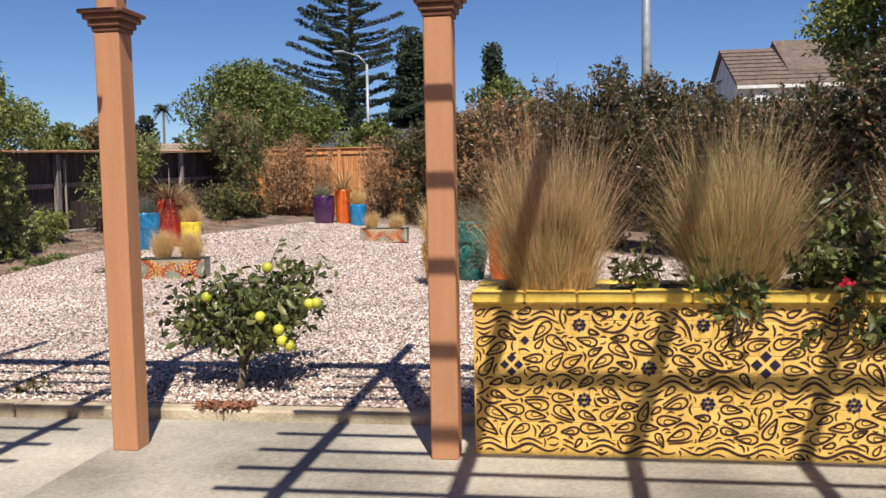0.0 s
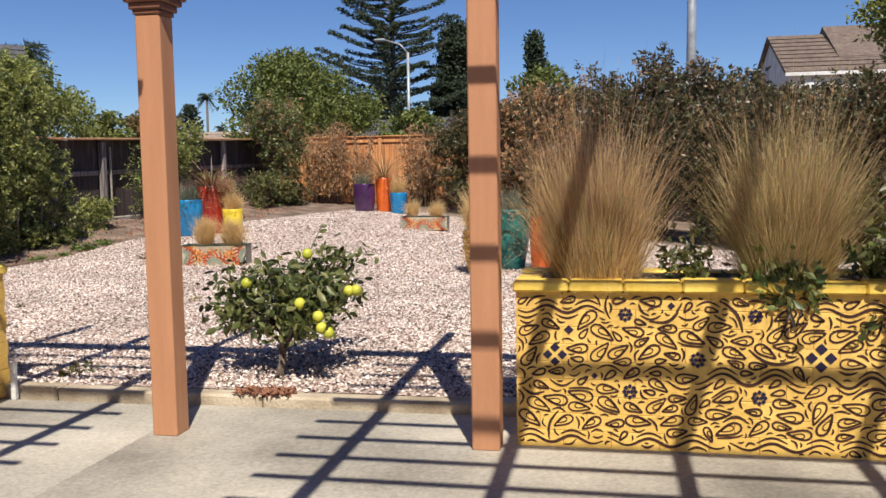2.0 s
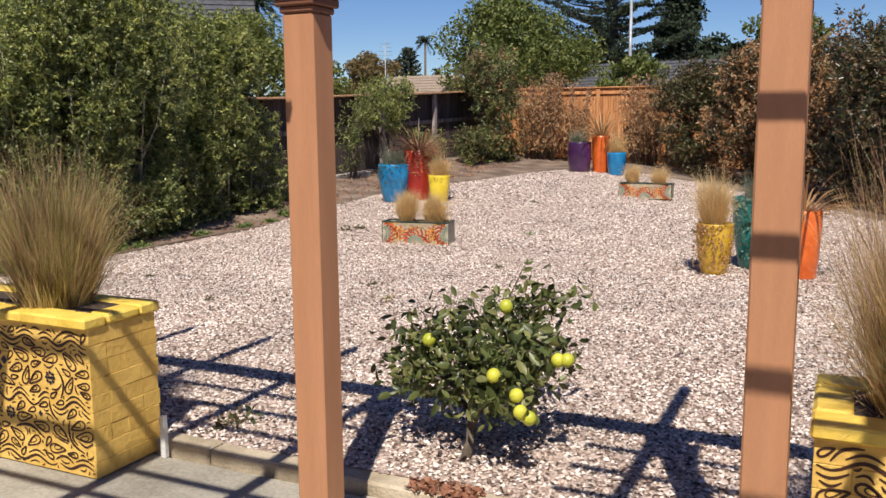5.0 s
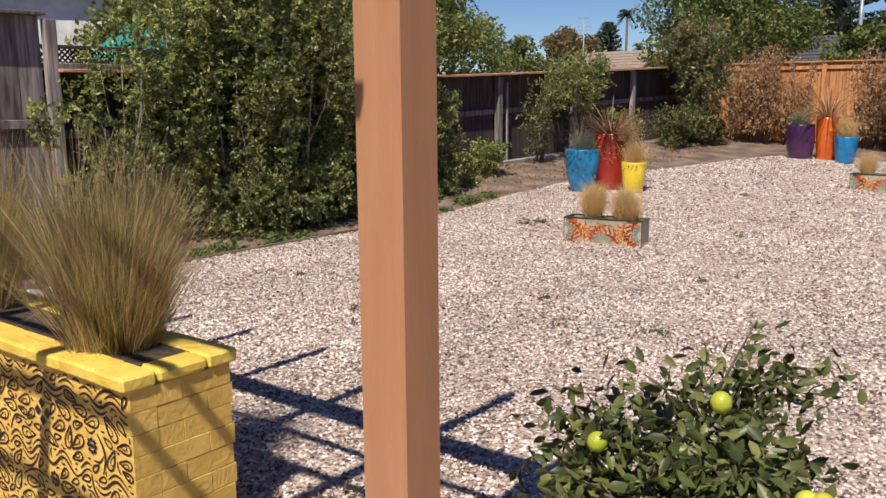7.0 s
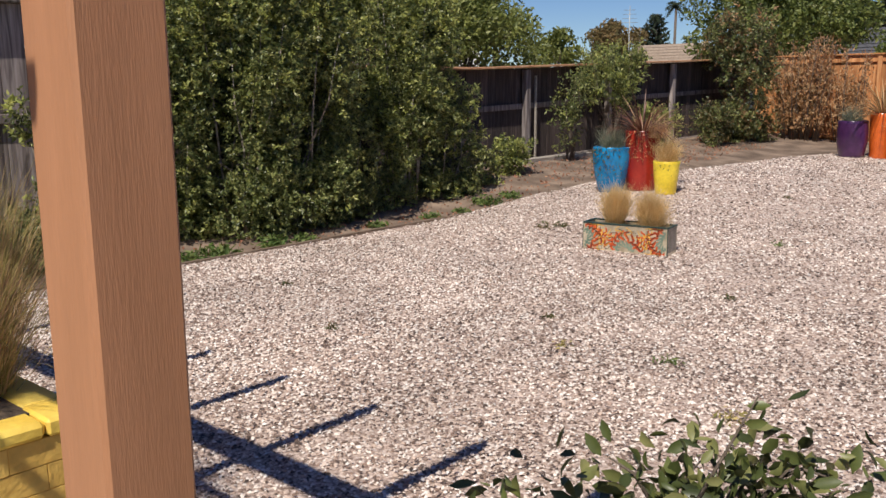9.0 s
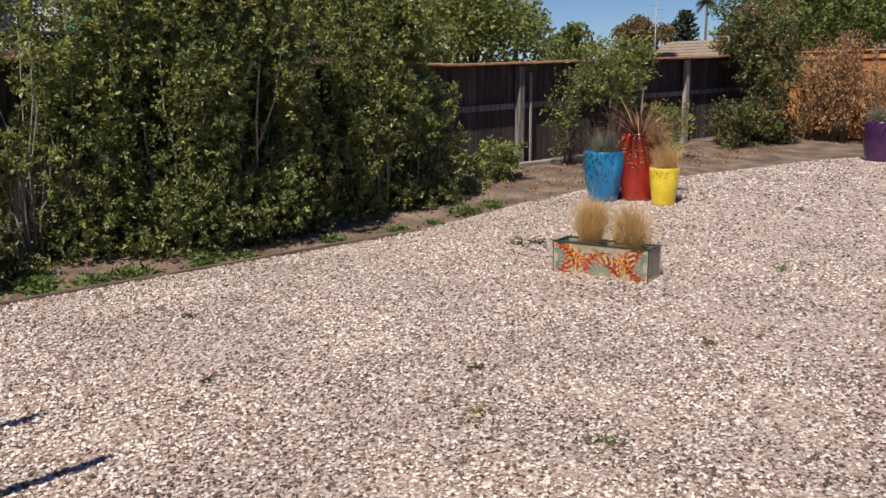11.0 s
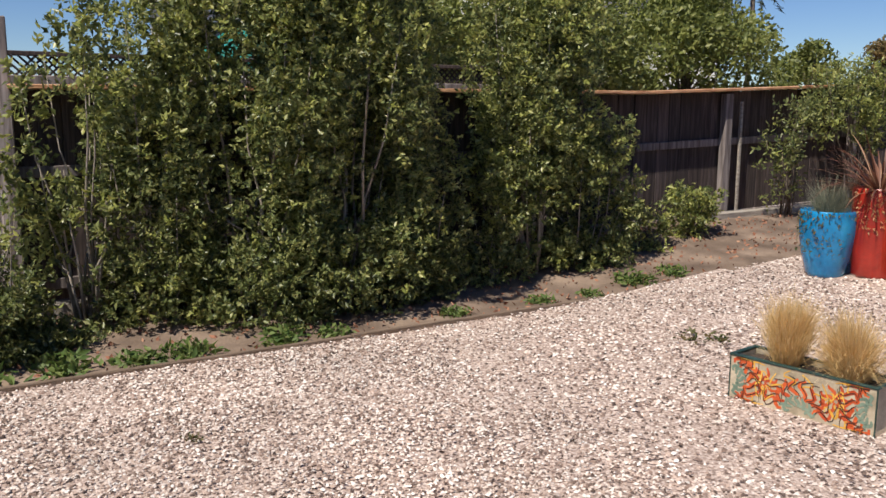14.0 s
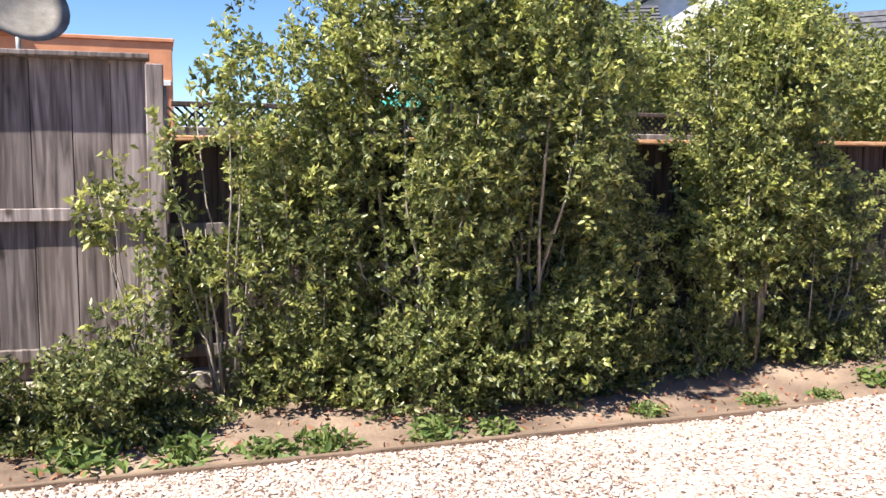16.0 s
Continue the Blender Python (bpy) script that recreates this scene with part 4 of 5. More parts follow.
# ---- small lime tree ----
LEAN_BACK = 0.55
lime = thing("lime_tree", "small bushy lime tree with green yellow fruit in gravel", "tree", pose(-1.90, 4.68, 0.09))
r = random.Random(21)
bm = bmesh.new()
ends = []
tube(bm, [Vector((0, 0, -0.08)), Vector((0.01, 0, 0.06)), Vector((-0.01, 0.01, 0.14)), Vector((0.02, 0, 0.22))], [0.028, 0.022, 0.02, 0.019], 8)
for k in range(11):
    a = k * 2 * math.pi / 11 + r.uniform(-0.3, 0.3)
    z = r.uniform(0.1, 0.22)
    reach = r.uniform(0.24, 0.43)
    rise = r.uniform(0.14, 0.5)
    p0 = Vector((0.01, 0, z))
    p1 = p0 + Vector((math.cos(a) * reach * 0.4, math.sin(a) * reach * 0.36, rise * 0.45))
    p2 = p0 + Vector((math.cos(a) * reach * 0.8, math.sin(a) * reach * 0.7, rise * 0.8))
    p3 = p0 + Vector((math.cos(a) * reach, math.sin(a) * reach * 0.85, rise))
    tube(bm, [p0, p1, p2, p3], [0.014, 0.010, 0.007, 0.004], 6)
    ends += [p1, p2, p3]
    for _ in range(4):
        q = p1.lerp(p3, r.random())
        e = q + Vector((r.uniform(-0.16, 0.16), r.uniform(-0.14, 0.14), r.uniform(-0.02, 0.16)))
        tube(bm, [q, (q + e) / 2 + Vector((0, 0, 0.02)), e], [0.006, 0.004, 0.002], 5)
        ends.append(e)
tube(bm, [Vector((0.05, 0, 0.6)), Vector((0.09, 0, 0.72)), Vector((0.13, 0, 0.84))], [0.006, 0.004, 0.002], 5)
for v in bm.verts:
    v.co.y += LEAN_BACK * v.co.z
part("trunk", bm, M["bark"], lime)
rng = np.random.default_rng(5)
pts = np.array([tuple(e) for e in ends])
c = pts[rng.integers(0, len(pts), 2500)] + rng.normal(0, 1, (2500, 3)) * (0.07, 0.06, 0.055)
c = np.concatenate([c, np.array([(0.10, 0, 0.74), (0.12, 0.01, 0.79), (0.14, 0, 0.83), (0.08, 0, 0.69), (0.13, 0.02, 0.86)])])
c = c[(c[:, 2] > 0.17) & (c[:, 0] < 0.5)]
c = c[c[:, 2] > 0.2 + 0.1 * np.abs(c[:, 0])]
c[:, 2] *= 0.95
c[:, 1] += LEAN_BACK * c[:, 2]
leaves("crown", c, 0.061, M["citrus"], lime, rng, 0.46, oval=True, out=unit(c - (0, 0, 0.3)) * 0.7, droop=0.25)
for x, y, z in [(0.16, -0.28, 0.70), (-0.16, -0.32, 0.54), (0.19, -0.36, 0.44), (0.33, -0.34, 0.31), (0.30, -0.34, 0.37), (0.42, -0.22, 0.49), (0.46, -0.22, 0.495), (0.36, -0.30, 0.28)]:
    bm = bmesh.new()
    bmesh.ops.create_uvsphere(bm, u_segments=16, v_segments=10, radius=0.031)
    for v in bm.verts:
        v.co.z *= 1.05
    for f in bm.faces:
        f.smooth = True
    part("lime_fruit", bm, M["lime"], lime, "green yellow lime", m=pose(x, y - 0.02 + LEAN_BACK * z, z * 0.97, r.uniform(-40, 40), r.uniform(-40, 40)))

# leaf litter and old timbers on the soil by the fence
rng = np.random.default_rng(31)
c = np.stack([rng.uniform(-9.6, -8.0, 2600), rng.uniform(5.0, 22.0, 2600), np.zeros(2600)], 1)
c[:, 2] = [dz(a, b) + 0.012 for a, b, _ in c]
tagged(leaves("leaf_litter", c, 0.05, M["debris"], None, rng, 0.5, fold=0.1), "dry brown leaf litter strewn over the soil", "leaf litter", kind="stuff")
for k, (y0, y1) in enumerate(((4.4, 8.5), (12.4, 14.6), (14.62, 16.9))):
    tagged(part("sleeper", cuboid(-9.5, -9.38, y0, y1, dz(-9.4, y0) - 0.05, dz(-9.4, y0) + 0.09, bevel=0.012), M["sleeper"]), "weathered grey timber sleeper lying along the fence", "sleeper", group="sleepers")

# litter by the kerb, stake, weeds, loose bits
rng = np.random.default_rng(9)
c = np.stack([rng.uniform(-2.0, -1.68, 220), rng.uniform(4.265, 4.37, 220), rng.uniform(0.07, 0.09, 220)], 1)
tagged(leaves("leaf_litter", c, 0.04, M["debris"], None, rng, 0.5), "reddish dry leaf litter lying on the kerb", "leaf litter", kind="stuff")
stake = part("garden_stake", cuboid(-3.30, -3.27, 4.235, 4.262, 0.001, 0.21, bevel=0.003), M["pvc"])
tagged(stake, "short white plastic stake beside the planter", "stake")


def weed(x, y, s, seed, material="weed", n=60, name="weed", label="small green weed growing out of the ground", flat=0.5):
    t = thing(name, label, "weed", pose(x, y, (gz(x, y) if x > EDGE_X else dz(x, y)) - 0.012), group="weeds")
    rng = np.random.default_rng(seed)
    d = unit(rng.normal(size=(n, 3)))
    d[:, 2] = np.abs(d[:, 2]) * flat
    c = d * (s * rng.uniform(0.15, 1, n)[:, None])
    c[:, 2] += 0.01
    leaves("weed_leaves", c, max(0.03, s * 0.32), M[material], t, rng, 0.4, out=d)
    blades("stalks", 10, rng, M[material], t, s * 0.7, s * 0.5, 0.01, 0.005)
    return t


for k, (x, y, s, mt) in enumerate([(-3.24, 7.69, 0.10, "weed"), (-4.1, 11.8, 0.13, "weed"), (-6.55, 11.3, 0.16, "mixleaf"), (-6.42, 11.45, 0.14, "mixleaf"), (-3.6, 9.4, 0.08, "mixleaf"),
                                   (-5.3, 6.95, 0.09, "mixleaf"), (-4.35, 8.1, 0.07, "mixleaf"), (-2.6, 7.1, 0.12, "straw_green"), (-6.6, 7.6, 0.07, "mixleaf"), (-3.9, 7.6, 0.09, "straw_green"),
                                   (-2.2, 12.9, 0.1, "mixleaf"), (-5.0, 14.5, 0.08, "mixleaf"), (-3.15, 4.62, 0.16, "mixleaf")]):
    weed(x, y, s, 60 + k, mt, 40)
for k, (x, y, s) in enumerate([(-8.25, 7.25, 0.26), (-8.2, 7.7, 0.22), (-8.2, 8.05, 0.26), (-8.22, 8.75, 0.24), (-8.2, 9.15, 0.18), (-8.25, 10.3, 0.17), (-8.2, 11.2, 0.18), (-8.2, 12.3, 0.25), (-8.2, 12.8, 0.2), (-8.15, 11.7, 0.14), (-8.3, 6.7, 0.3)]):
    weed(x, y, s, 90 + k, "weed", 170, label="low green weed at the gravel's timber edge")

# ---- shrubs and hedges ----


def shrub(label, x, y, h, rx, ry, seed, mats, n, leaf=0.055, slim=0.42, name="shrub", stems=9, lift=0.12, group="", blobs=16, ragged=0.3, base=None, shell=0.45, spires=0, bark="bark", clump=1.0, rosette=3.9, per=9, young=0.0, skirt=0):
    z0 = (dz(x, y) if y > 4.3 else 0) - 0.02 if base is None else base
    t = thing(name, label, "shrub", pose(x, y, z0), group=group)
    r = random.Random(seed)
    rng = np.random.default_rng(seed)
    bl = []
    for _ in range(blobs):
        a, k, q = r.uniform(0, 2 * math.pi), math.sqrt(r.random()), r.random()
        z = h * (lift + (1 - lift) * q)
        s = (1 - ragged * abs(q - 0.58) * 1.8) * 0.8
        b = r.uniform(0.30, 0.52) * clump
        bl.append((rx * k * s * math.cos(a), ry * k * s * math.sin(a), min(z, h * (1 - b * 0.55)), rx * b, ry * b, h * b * 0.62))
    for k in range(skirt):
        a = 2 * math.pi * k / skirt + r.uniform(-0.2, 0.2)
        b = r.uniform(0.28, 0.42)
        bl.append((rx * 0.42 * math.cos(a), ry * 0.62 * math.sin(a), h * r.uniform(0.05, 0.2), rx * b, ry * b, h * b * 0.34))
    for _ in range(spires):
        a, k = r.uniform(0, 2 * math.pi), r.uniform(0.1, 0.7)
        bl.append((rx * k * math.cos(a), ry * k * math.sin(a), h * r.uniform(0.9, 1.02), rx * 0.12, ry * 0.12, h * r.uniform(0.08, 0.15)))
    bm = bmesh.new()
    for k in range(stems):
        b = bl[k % len(bl)]
        a = r.uniform(0, 6.28)
        p0 = Vector((0.14 * rx * math.cos(a), 0.14 * ry * math.sin(a), -0.06))
        p3 = Vector(b[:3])
        p1 = p0.lerp(p3, 0.35) + Vector((r.uniform(-0.1, 0.1) * rx, r.uniform(-0.1, 0.1) * ry, 0.1 * h))
        w = 0.004 * h + 0.004
        tube(bm, [p0, p1, p0.lerp(p3, 0.75), p3 + Vector((0, 0, b[5] * 0.6))], [w, w * 0.75, w * 0.5, w * 0.2], 5)
    part("branchwork", bm, M[bark], t)
    for mt, share, top in mats:
        c, d = cloud(rng, max(4, int(n * share / per)), bl, shell)
        if top:
            if young:
                keep = rng.uniform(0, 1, len(c)) < young + (1 - young) * np.clip((c[:, 2] / h - 0.35) / 0.5, 0, 1)
                c, d = c[keep], d[keep]
            c = c + d * 0.04
        c, d = sprigs(rng, c, d, per, leaf * rosette)
        c[:, 2] = np.maximum(c[:, 2], 0.02)
        leaves("foliage", c, leaf, M[mt], t, rng, slim, out=d * 1.2)
    return t


H = [("hedge", 0.93, 0), ("hedgebright", 0.07, 1)]
TALL_HEDGE = [("hedge", 0.78, 0), ("hedgebright", 0.44, 1)]
# the row by the side fence
row = [(-8.9, 5.7, 0.55, 0.65, 0.75, 3600, 0.05), (-8.75, 6.75, 0.52, 0.6, 0.85, 5200, 0.05), (-9.05, 8.1, 2.55, 0.6, 0.62, 9500, 0.12), (-8.85, 8.8, 3.2, 0.8, 0.8, 19000, 0.05), (-8.8, 9.6, 3.3, 0.85, 0.8, 20000, 0.05),
       (-8.95, 10.25, 2.6, 0.7, 0.6, 12000, 0.05), (-9.0, 11.65, 2.85, 0.75, 0.75, 14000, 0.34), (-8.95, 11.2, 1.2, 0.5, 0.5, 3500, 0.1), (-8.95, 12.25, 1.45, 0.65, 0.7, 8500, 0.05)]
for k, (x, y, h, rx, ry, n, lift) in enumerate(row):
    mats = TALL_HEDGE if y > 7 else [("citrus", 0.6, 0), ("hedge", 0.4, 0)]
    shrub("tall dense green hedge shrub by the dark fence" if h > 2 else "low dark green shrub at the hedge's foot", x, y, h, rx, ry, 200 + k, mats, int(n * 2.5), 0.048, 0.46, group="side hedge", skirt=12 if lift < 0.3 else 0, spires=9, stems=9 if lift < 0.3 else 18, blobs=46, bark="palebark", lift=lift, shell=0.72, clump=0.62, rosette=2.7, per=11, young=0.12)
shrub("thin leggy shrub with pale bare stems", -9.1, 7.55, 2.3, 0.55, 0.5, 220, TALL_HEDGE, 2600, 0.06, 0.46, stems=18, blobs=18, bark="palebark", spires=6, rosette=2.5, clump=0.5)
shrub("thin leggy shrub with pale bare stems", -9.05, 7.0, 1.5, 0.5, 0.55, 219, TALL_HEDGE, 1500, 0.06, 0.46, stems=14, blobs=14, bark="palebark", spires=3, rosette=2.5, clump=0.45)
shrub("low green shrub by the dark fence", -9.1, 14.0, 0.58, 0.4, 0.48, 221, [("hedgebright", 0.4, 0), ("hedge", 0.6, 0)], 2400, 0.055, 0.46, rosette=2.6)
shrub("low green shrub by the dark fence", -9.0, 13.2, 0.45, 0.35, 0.35, 222, [("hedge", 0.6, 0), ("hedgebright", 0.4, 0)], 1100, 0.055)
shrub("slim green shrub climbing past the dark fence", -9.2, 17.35, 2.05, 0.5, 1.0, 223, TALL_HEDGE, 5200, 0.06, 0.42, lift=0.5, stems=14, rosette=2.8, blobs=20, clump=0.7)
shrub("thin green shrub in front of the dark fence", -9.25, 15.95, 1.6, 0.35, 0.6, 224, H, 1500, 0.06, lift=0.2, stems=12, blobs=14, clump=0.6)
shrub("low olive green shrub behind the glazed pots", -8.9, 18.3, 0.95, 0.45, 0.55, 225, [("hedgebright", 0.5, 0), ("hedge", 0.5, 0)], 2600, 0.065, 0.42)
shrub("low green shrub near the corner", -8.9, 20.9, 0.9, 0.45, 0.6, 226, [("hedge", 0.4, 0), ("mixleaf", 0.6, 0)], 3000, 0.07)
# the corner and the far fence
shrub("bushy bronze green shrub in the fence corner", -8.95, 22.4, 2.75, 1.05, 0.95, 230, [("mixleaf", 0.45, 0), ("hedge", 0.45, 0), ("dryleaf", 0.1, 1)], 21000, 0.075, blobs=34, clump=0.7, rosette=2.8, spires=6, lift=0.02, skirt=10)


def dry_shrub(x, y, h, rx, ry, seed, n, stems):
    """Upright dead stems, each hung with narrow rusty leaves along its upper part."""
    t = thing("shrub", "dried rusty brown shrub against the cedar fence", "shrub", pose(x, y, dz(x, y) - 0.02), group="dried shrubs")
    r, rng = random.Random(seed), np.random.default_rng(seed)
    bm, c, d = bmesh.new(), [], []
    for k in range(stems):
        a, q = r.uniform(0, 6.28), math.sqrt(r.random())
        p0 = Vector((rx * 0.55 * q * math.cos(a), ry * 0.55 * q * math.sin(a), -0.05))
        top = Vector((rx * q * math.cos(a) + r.uniform(-0.12, 0.12), ry * q * math.sin(a), h * r.uniform(0.6, 1.03)))
        mid = p0.lerp(top, 0.5) + Vector((r.uniform(-0.08, 0.08), r.uniform(-0.06, 0.06), 0.05))
        tube(bm, [p0, mid, top], [0.012, 0.009, 0.003], 5)
        for _ in range(n // stems):
            f = r.uniform(0.18, 1.0)
            p = p0.lerp(mid, f * 2) if f < 0.5 else mid.lerp(top, f * 2 - 1)
            c.append((p.x + r.gauss(0, 0.07), p.y + r.gauss(0, 0.06), p.z + r.gauss(0, 0.04)))
            d.append((r.gauss(0, 0.5), r.gauss(0, 0.5), -0.5))
    part("branchwork", bm, M["bark"], t)
    c, d = np.array(c), np.array(d)
    c[:, 2] = np.maximum(c[:, 2], 0.02)
    leaves("foliage", c, 0.10, M["dryleaf"], t, rng, 0.3, out=d, droop=0.5)


dry_shrub(-8.2, 24.1, 2.4, 0.8, 0.5, 231, 7200, 60)
dry_shrub(-7.25, 24.4, 2.1, 0.45, 0.35, 232, 1900, 26)
dry_shrub(-5.3, 24.2, 2.3, 0.6, 0.45, 233, 5200, 44)
# dark hedge on the other side, running back to the cedar fence
hedge_line = [(-4.4, 23.0, 2.6), (-2.9, 21.6, 2.8), (-1.7, 19.6, 3.0), (-0.6, 17.9, 3.0), (0.3, 16.5, 3.1), (1.2, 15.1, 2.8), (2.1, 13.8, 2.4), (3.0, 12.6, 2.35), (3.9, 11.4, 2.9), (4.8, 10.2, 2.9), (5.6, 9.0, 2.9), (6.4, 7.8, 2.9)]
for k, (x, y, h) in enumerate(hedge_line):
    if k in (1, 2):
        mats = [("photinia", 0.5, 0), ("dryleaf", 0.5, 1)]
    elif k == 0:
        mats = [("mixleaf", 0.5, 0), ("photinia", 0.5, 0)]
    else:
        mats = [("photinia", 0.9, 0), ("mixleaf", 0.1, 1)]
    shrub("tall dark bronze green photinia hedge shrub" if k not in (1, 2) else "dark hedge shrub with many yellowed rusty leaves", x + 0.5, y + 0.3, h, 1.15, 1.15, 240 + k, mats, 20000, 0.09, 0.42, group="dark hedge", blobs=38, spires=9, stems=10, clump=0.72, rosette=2.6)

# foliage in the brick planter
shrub("small dark leafy plant in the brick planter", 0.32, 4.02, 0.24, 0.16, 0.13, 260, [("citrus", 0.6, 0), ("mixleaf", 0.4, 0)], 260, 0.05, base=0.69, name="bedding_plant")
shrub("green vine spilling over the brick planter's cap", 1.12, 3.86, 0.52, 0.36, 0.16, 261, [("citrus", 0.7, 0), ("mixleaf", 0.3, 0)], 900, 0.055, 0.5, base=0.46, name="vine", lift=0.05, blobs=22, clump=0.6, rosette=2.6)
shrub("leafy green plant behind the vine in the planter", 1.2, 4.08, 0.42, 0.34, 0.16, 263, [("citrus", 0.7, 0), ("weed", 0.3, 0)], 700, 0.055, 0.5, base=0.69, name="bedding_plant", lift=0.05, blobs=18)
shrub("green vine spilling over the brick planter's cap", 0.70, 3.82, 0.2, 0.15, 0.08, 262, [("citrus", 0.7, 0), ("weed", 0.3, 0)], 240, 0.055, 0.5, base=0.62, name="vine", lift=0.05)
fl = thing("flower", "small crimson flower among the vine leaves", "flower", pose(1.10, 3.68, 0.80))
leaves("petals", np.random.default_rng(3).normal(0, 0.010, (12, 3)), 0.026, M["flower"], fl, np.random.default_rng(4), 0.8)

# ---- trees beyond the fences ----


def tree(label, x, y, h, crown_w, seed, material, n, leaf, trunk_h=0.25, name="tree", shape="round", z=0.0):
    t = thing(name, label, "tree", pose(x, y, z))
    r = random.Random(seed)
    rng = np.random.default_rng(seed)
    bm = bmesh.new()
    bl = []
    top = h * 0.72 if shape == "round" else h * 0.97
    w = 0.018 * h + 0.03
    tube(bm, [Vector((0, 0, -0.3)), Vector((0.02 * h * r.uniform(-1, 1), 0, h * trunk_h)), Vector((0.03 * h * r.uniform(-1, 1), 0, top))], [w, w * 0.75, w * 0.12], 8)
    if shape == "round":
        for k in range(52):
            a, q = r.uniform(0, 6.28), r.random()
            zc = h * (trunk_h + (1 - trunk_h) * (0.1 + 0.78 * q))
            rad = crown_w * 0.5 * math.sqrt(max(0.05, 1 - (2 * q - 0.85) ** 2 * 0.8)) * math.sqrt(r.random()) * 0.85
            s = crown_w * r.uniform(0.08, 0.17)
            bl.append((rad * math.cos(a), rad * math.sin(a), zc, s, s, s * 0.8))
    elif shape == "poplar":
        for k in range(26):
            q = r.random()
            rad = crown_w * 0.5 * (1 - q * 0.85) * r.random() * 0.6
            a = r.uniform(0, 6.28)
            s = crown_w * (0.33 - 0.13 * q) * r.uniform(0.7, 1.1)
            bl.append((rad * math.cos(a), rad * math.sin(a), h * (0.08 + 0.88 * q), s, s, h * 0.09))
    elif shape == "layers":
        for k in range(112):
            q = (k + r.random()) / 112
            rad = crown_w * 0.5 * (1 - q) ** 0.62 * r.uniform(0.6, 1.15) + 0.25
            a = k * 2.4 + r.uniform(-0.5, 0.5)
            zc = h * (0.12 + 0.84 * q)
            rise = rad * r.uniform(0.02, 0.3)
            tip = Vector((rad * math.cos(a), rad * math.sin(a), zc + rise))
            tube(bm, [Vector((0, 0, zc - rad * 0.1)), Vector((tip.x * 0.55, tip.y * 0.55, zc)), tip], [0.02 * h * (1 - q) * 0.3 + 0.03, 0.05, 0.02], 5)
            for f in (0.2, 0.33, 0.46, 0.6, 0.72, 0.84, 0.95, 1.05):
                bl.append((tip.x * f, tip.y * f, zc + rise * f ** 2.2, rad * 0.075 + 0.1, rad * 0.075 + 0.1, h * 0.006 + 0.04))
    for b in bl[:: (2 if shape != "layers" else 1000)]:
        q = Vector(b[:3])
        p0 = Vector((0, 0, max(h * trunk_h * 0.7, q.z * 0.55)))
        tube(bm, [p0, p0.lerp(q, 0.5) + Vector((0, 0, 0.02 * h)), q], [w * 0.35, w * 0.2, w * 0.06], 5)
    part("trunk", bm, M["bark"], t)
    c, d = cloud(rng, n, bl, 0.35)
    leaves("crown", c, leaf, M[material], t, rng, 0.55 if shape != "layers" else 0.3, out=d * 0.6)
    return t


def palm(label, x, y, h, seed, fr=2.2, z=0.0):
    t = thing("palm_tree", label, "palm tree", pose(x, y, z))
    bm = bmesh.new()
    tube(bm, [Vector((0, 0, -0.3)), Vector((0.1, 0, h * 0.5)), Vector((0.15, 0, h))], [0.16, 0.13, 0.12], 8)
    part("trunk", bm, M["bark"], t)
    r = random.Random(seed)
    c, dd = [], []
    for k in range(38):
        a, e = r.uniform(0, 6.28), r.uniform(-0.7, 1.3)
        for q in range(16):
            f = q / 15
            rad = fr * f * math.cos(e * (1 - 0.4 * f))
            zz = fr * (f * math.sin(e) - 0.55 * f * f)
            c.append((0.15 + rad * math.cos(a), rad * math.sin(a), h + zz))
            dd.append((math.cos(a), math.sin(a), -0.6))
    rng = np.random.default_rng(seed)
    c, dd = np.array(c), np.array(dd)
    c = np.concatenate([c, c + rng.normal(0, 0.05, c.shape)])
    leaves("fronds", c, fr * 0.34, M["darkleaf"], t, rng, 0.12, out=np.concatenate([dd, dd]) * 1.2)
    return t


def place(px_angle, dist):
    """A point seen from the start at a bearing in degrees (left is positive)."""
    return -dist * math.sin(radians(px_angle)), dist * math.cos(radians(px_angle))


def far_tree(bearing, dist, *a, **k):
    x, y = place(bearing, dist)
    label, h, w, seed, material, n, leaf = a
    return tree(label, x, y, h, w, seed, material, n, leaf, **k)


far_tree(20.9, 44, "broad round green tree beyond the cedar fence", 7.3, 8.5, 301, "treeleaf", 30000, 0.19)
far_tree(14.4, 62, "large dark layered cypress beyond the cedar fence", 18.0, 12.0, 302, "darkleaf", 44000, 0.27, shape="layers")
far_tree(10.2, 66, "dark conifer beside the layered cypress", 12.5, 6.5, 303, "darkleaf", 22000, 0.3, shape="poplar")
far_tree(5.0, 58, "slim dark poplar beyond the hedge", 10.6, 3.6, 304, "darkleaf", 14000, 0.26, shape="poplar")
far_tree(4.4, 34, "rounded light green tree beyond the hedge", 5.6, 4.2, 305, "treeleaf", 5000, 0.2)
far_tree(-20.6, 25, "leafy bright green tree beyond the hedge", 8.0, 6.2, 306, "sunleaf", 24000, 0.15, trunk_h=0.45)
far_tree(37.0, 27, "bushy olive green tree behind the dark fence", 4.5, 5.0, 307, "sunleaf", 24000, 0.12)
far_tree(43.0, 24, "bushy olive green tree behind the dark fence", 4.6, 6.0, 308, "sunleaf", 26000, 0.12)
far_tree(50.0, 21, "bushy olive green tree behind the dark fence", 4.3, 5.0, 309, "sunleaf", 22000, 0.12)
far_tree(29.5, 72, "rusty olive tree far behind the dark fence", 7.0, 5.8, 310, "rustleaf", 9000, 0.26)
far_tree(32.0, 32, "small olive green tree behind the dark fence", 3.7, 2.6, 311, "sunleaf", 5000, 0.14)
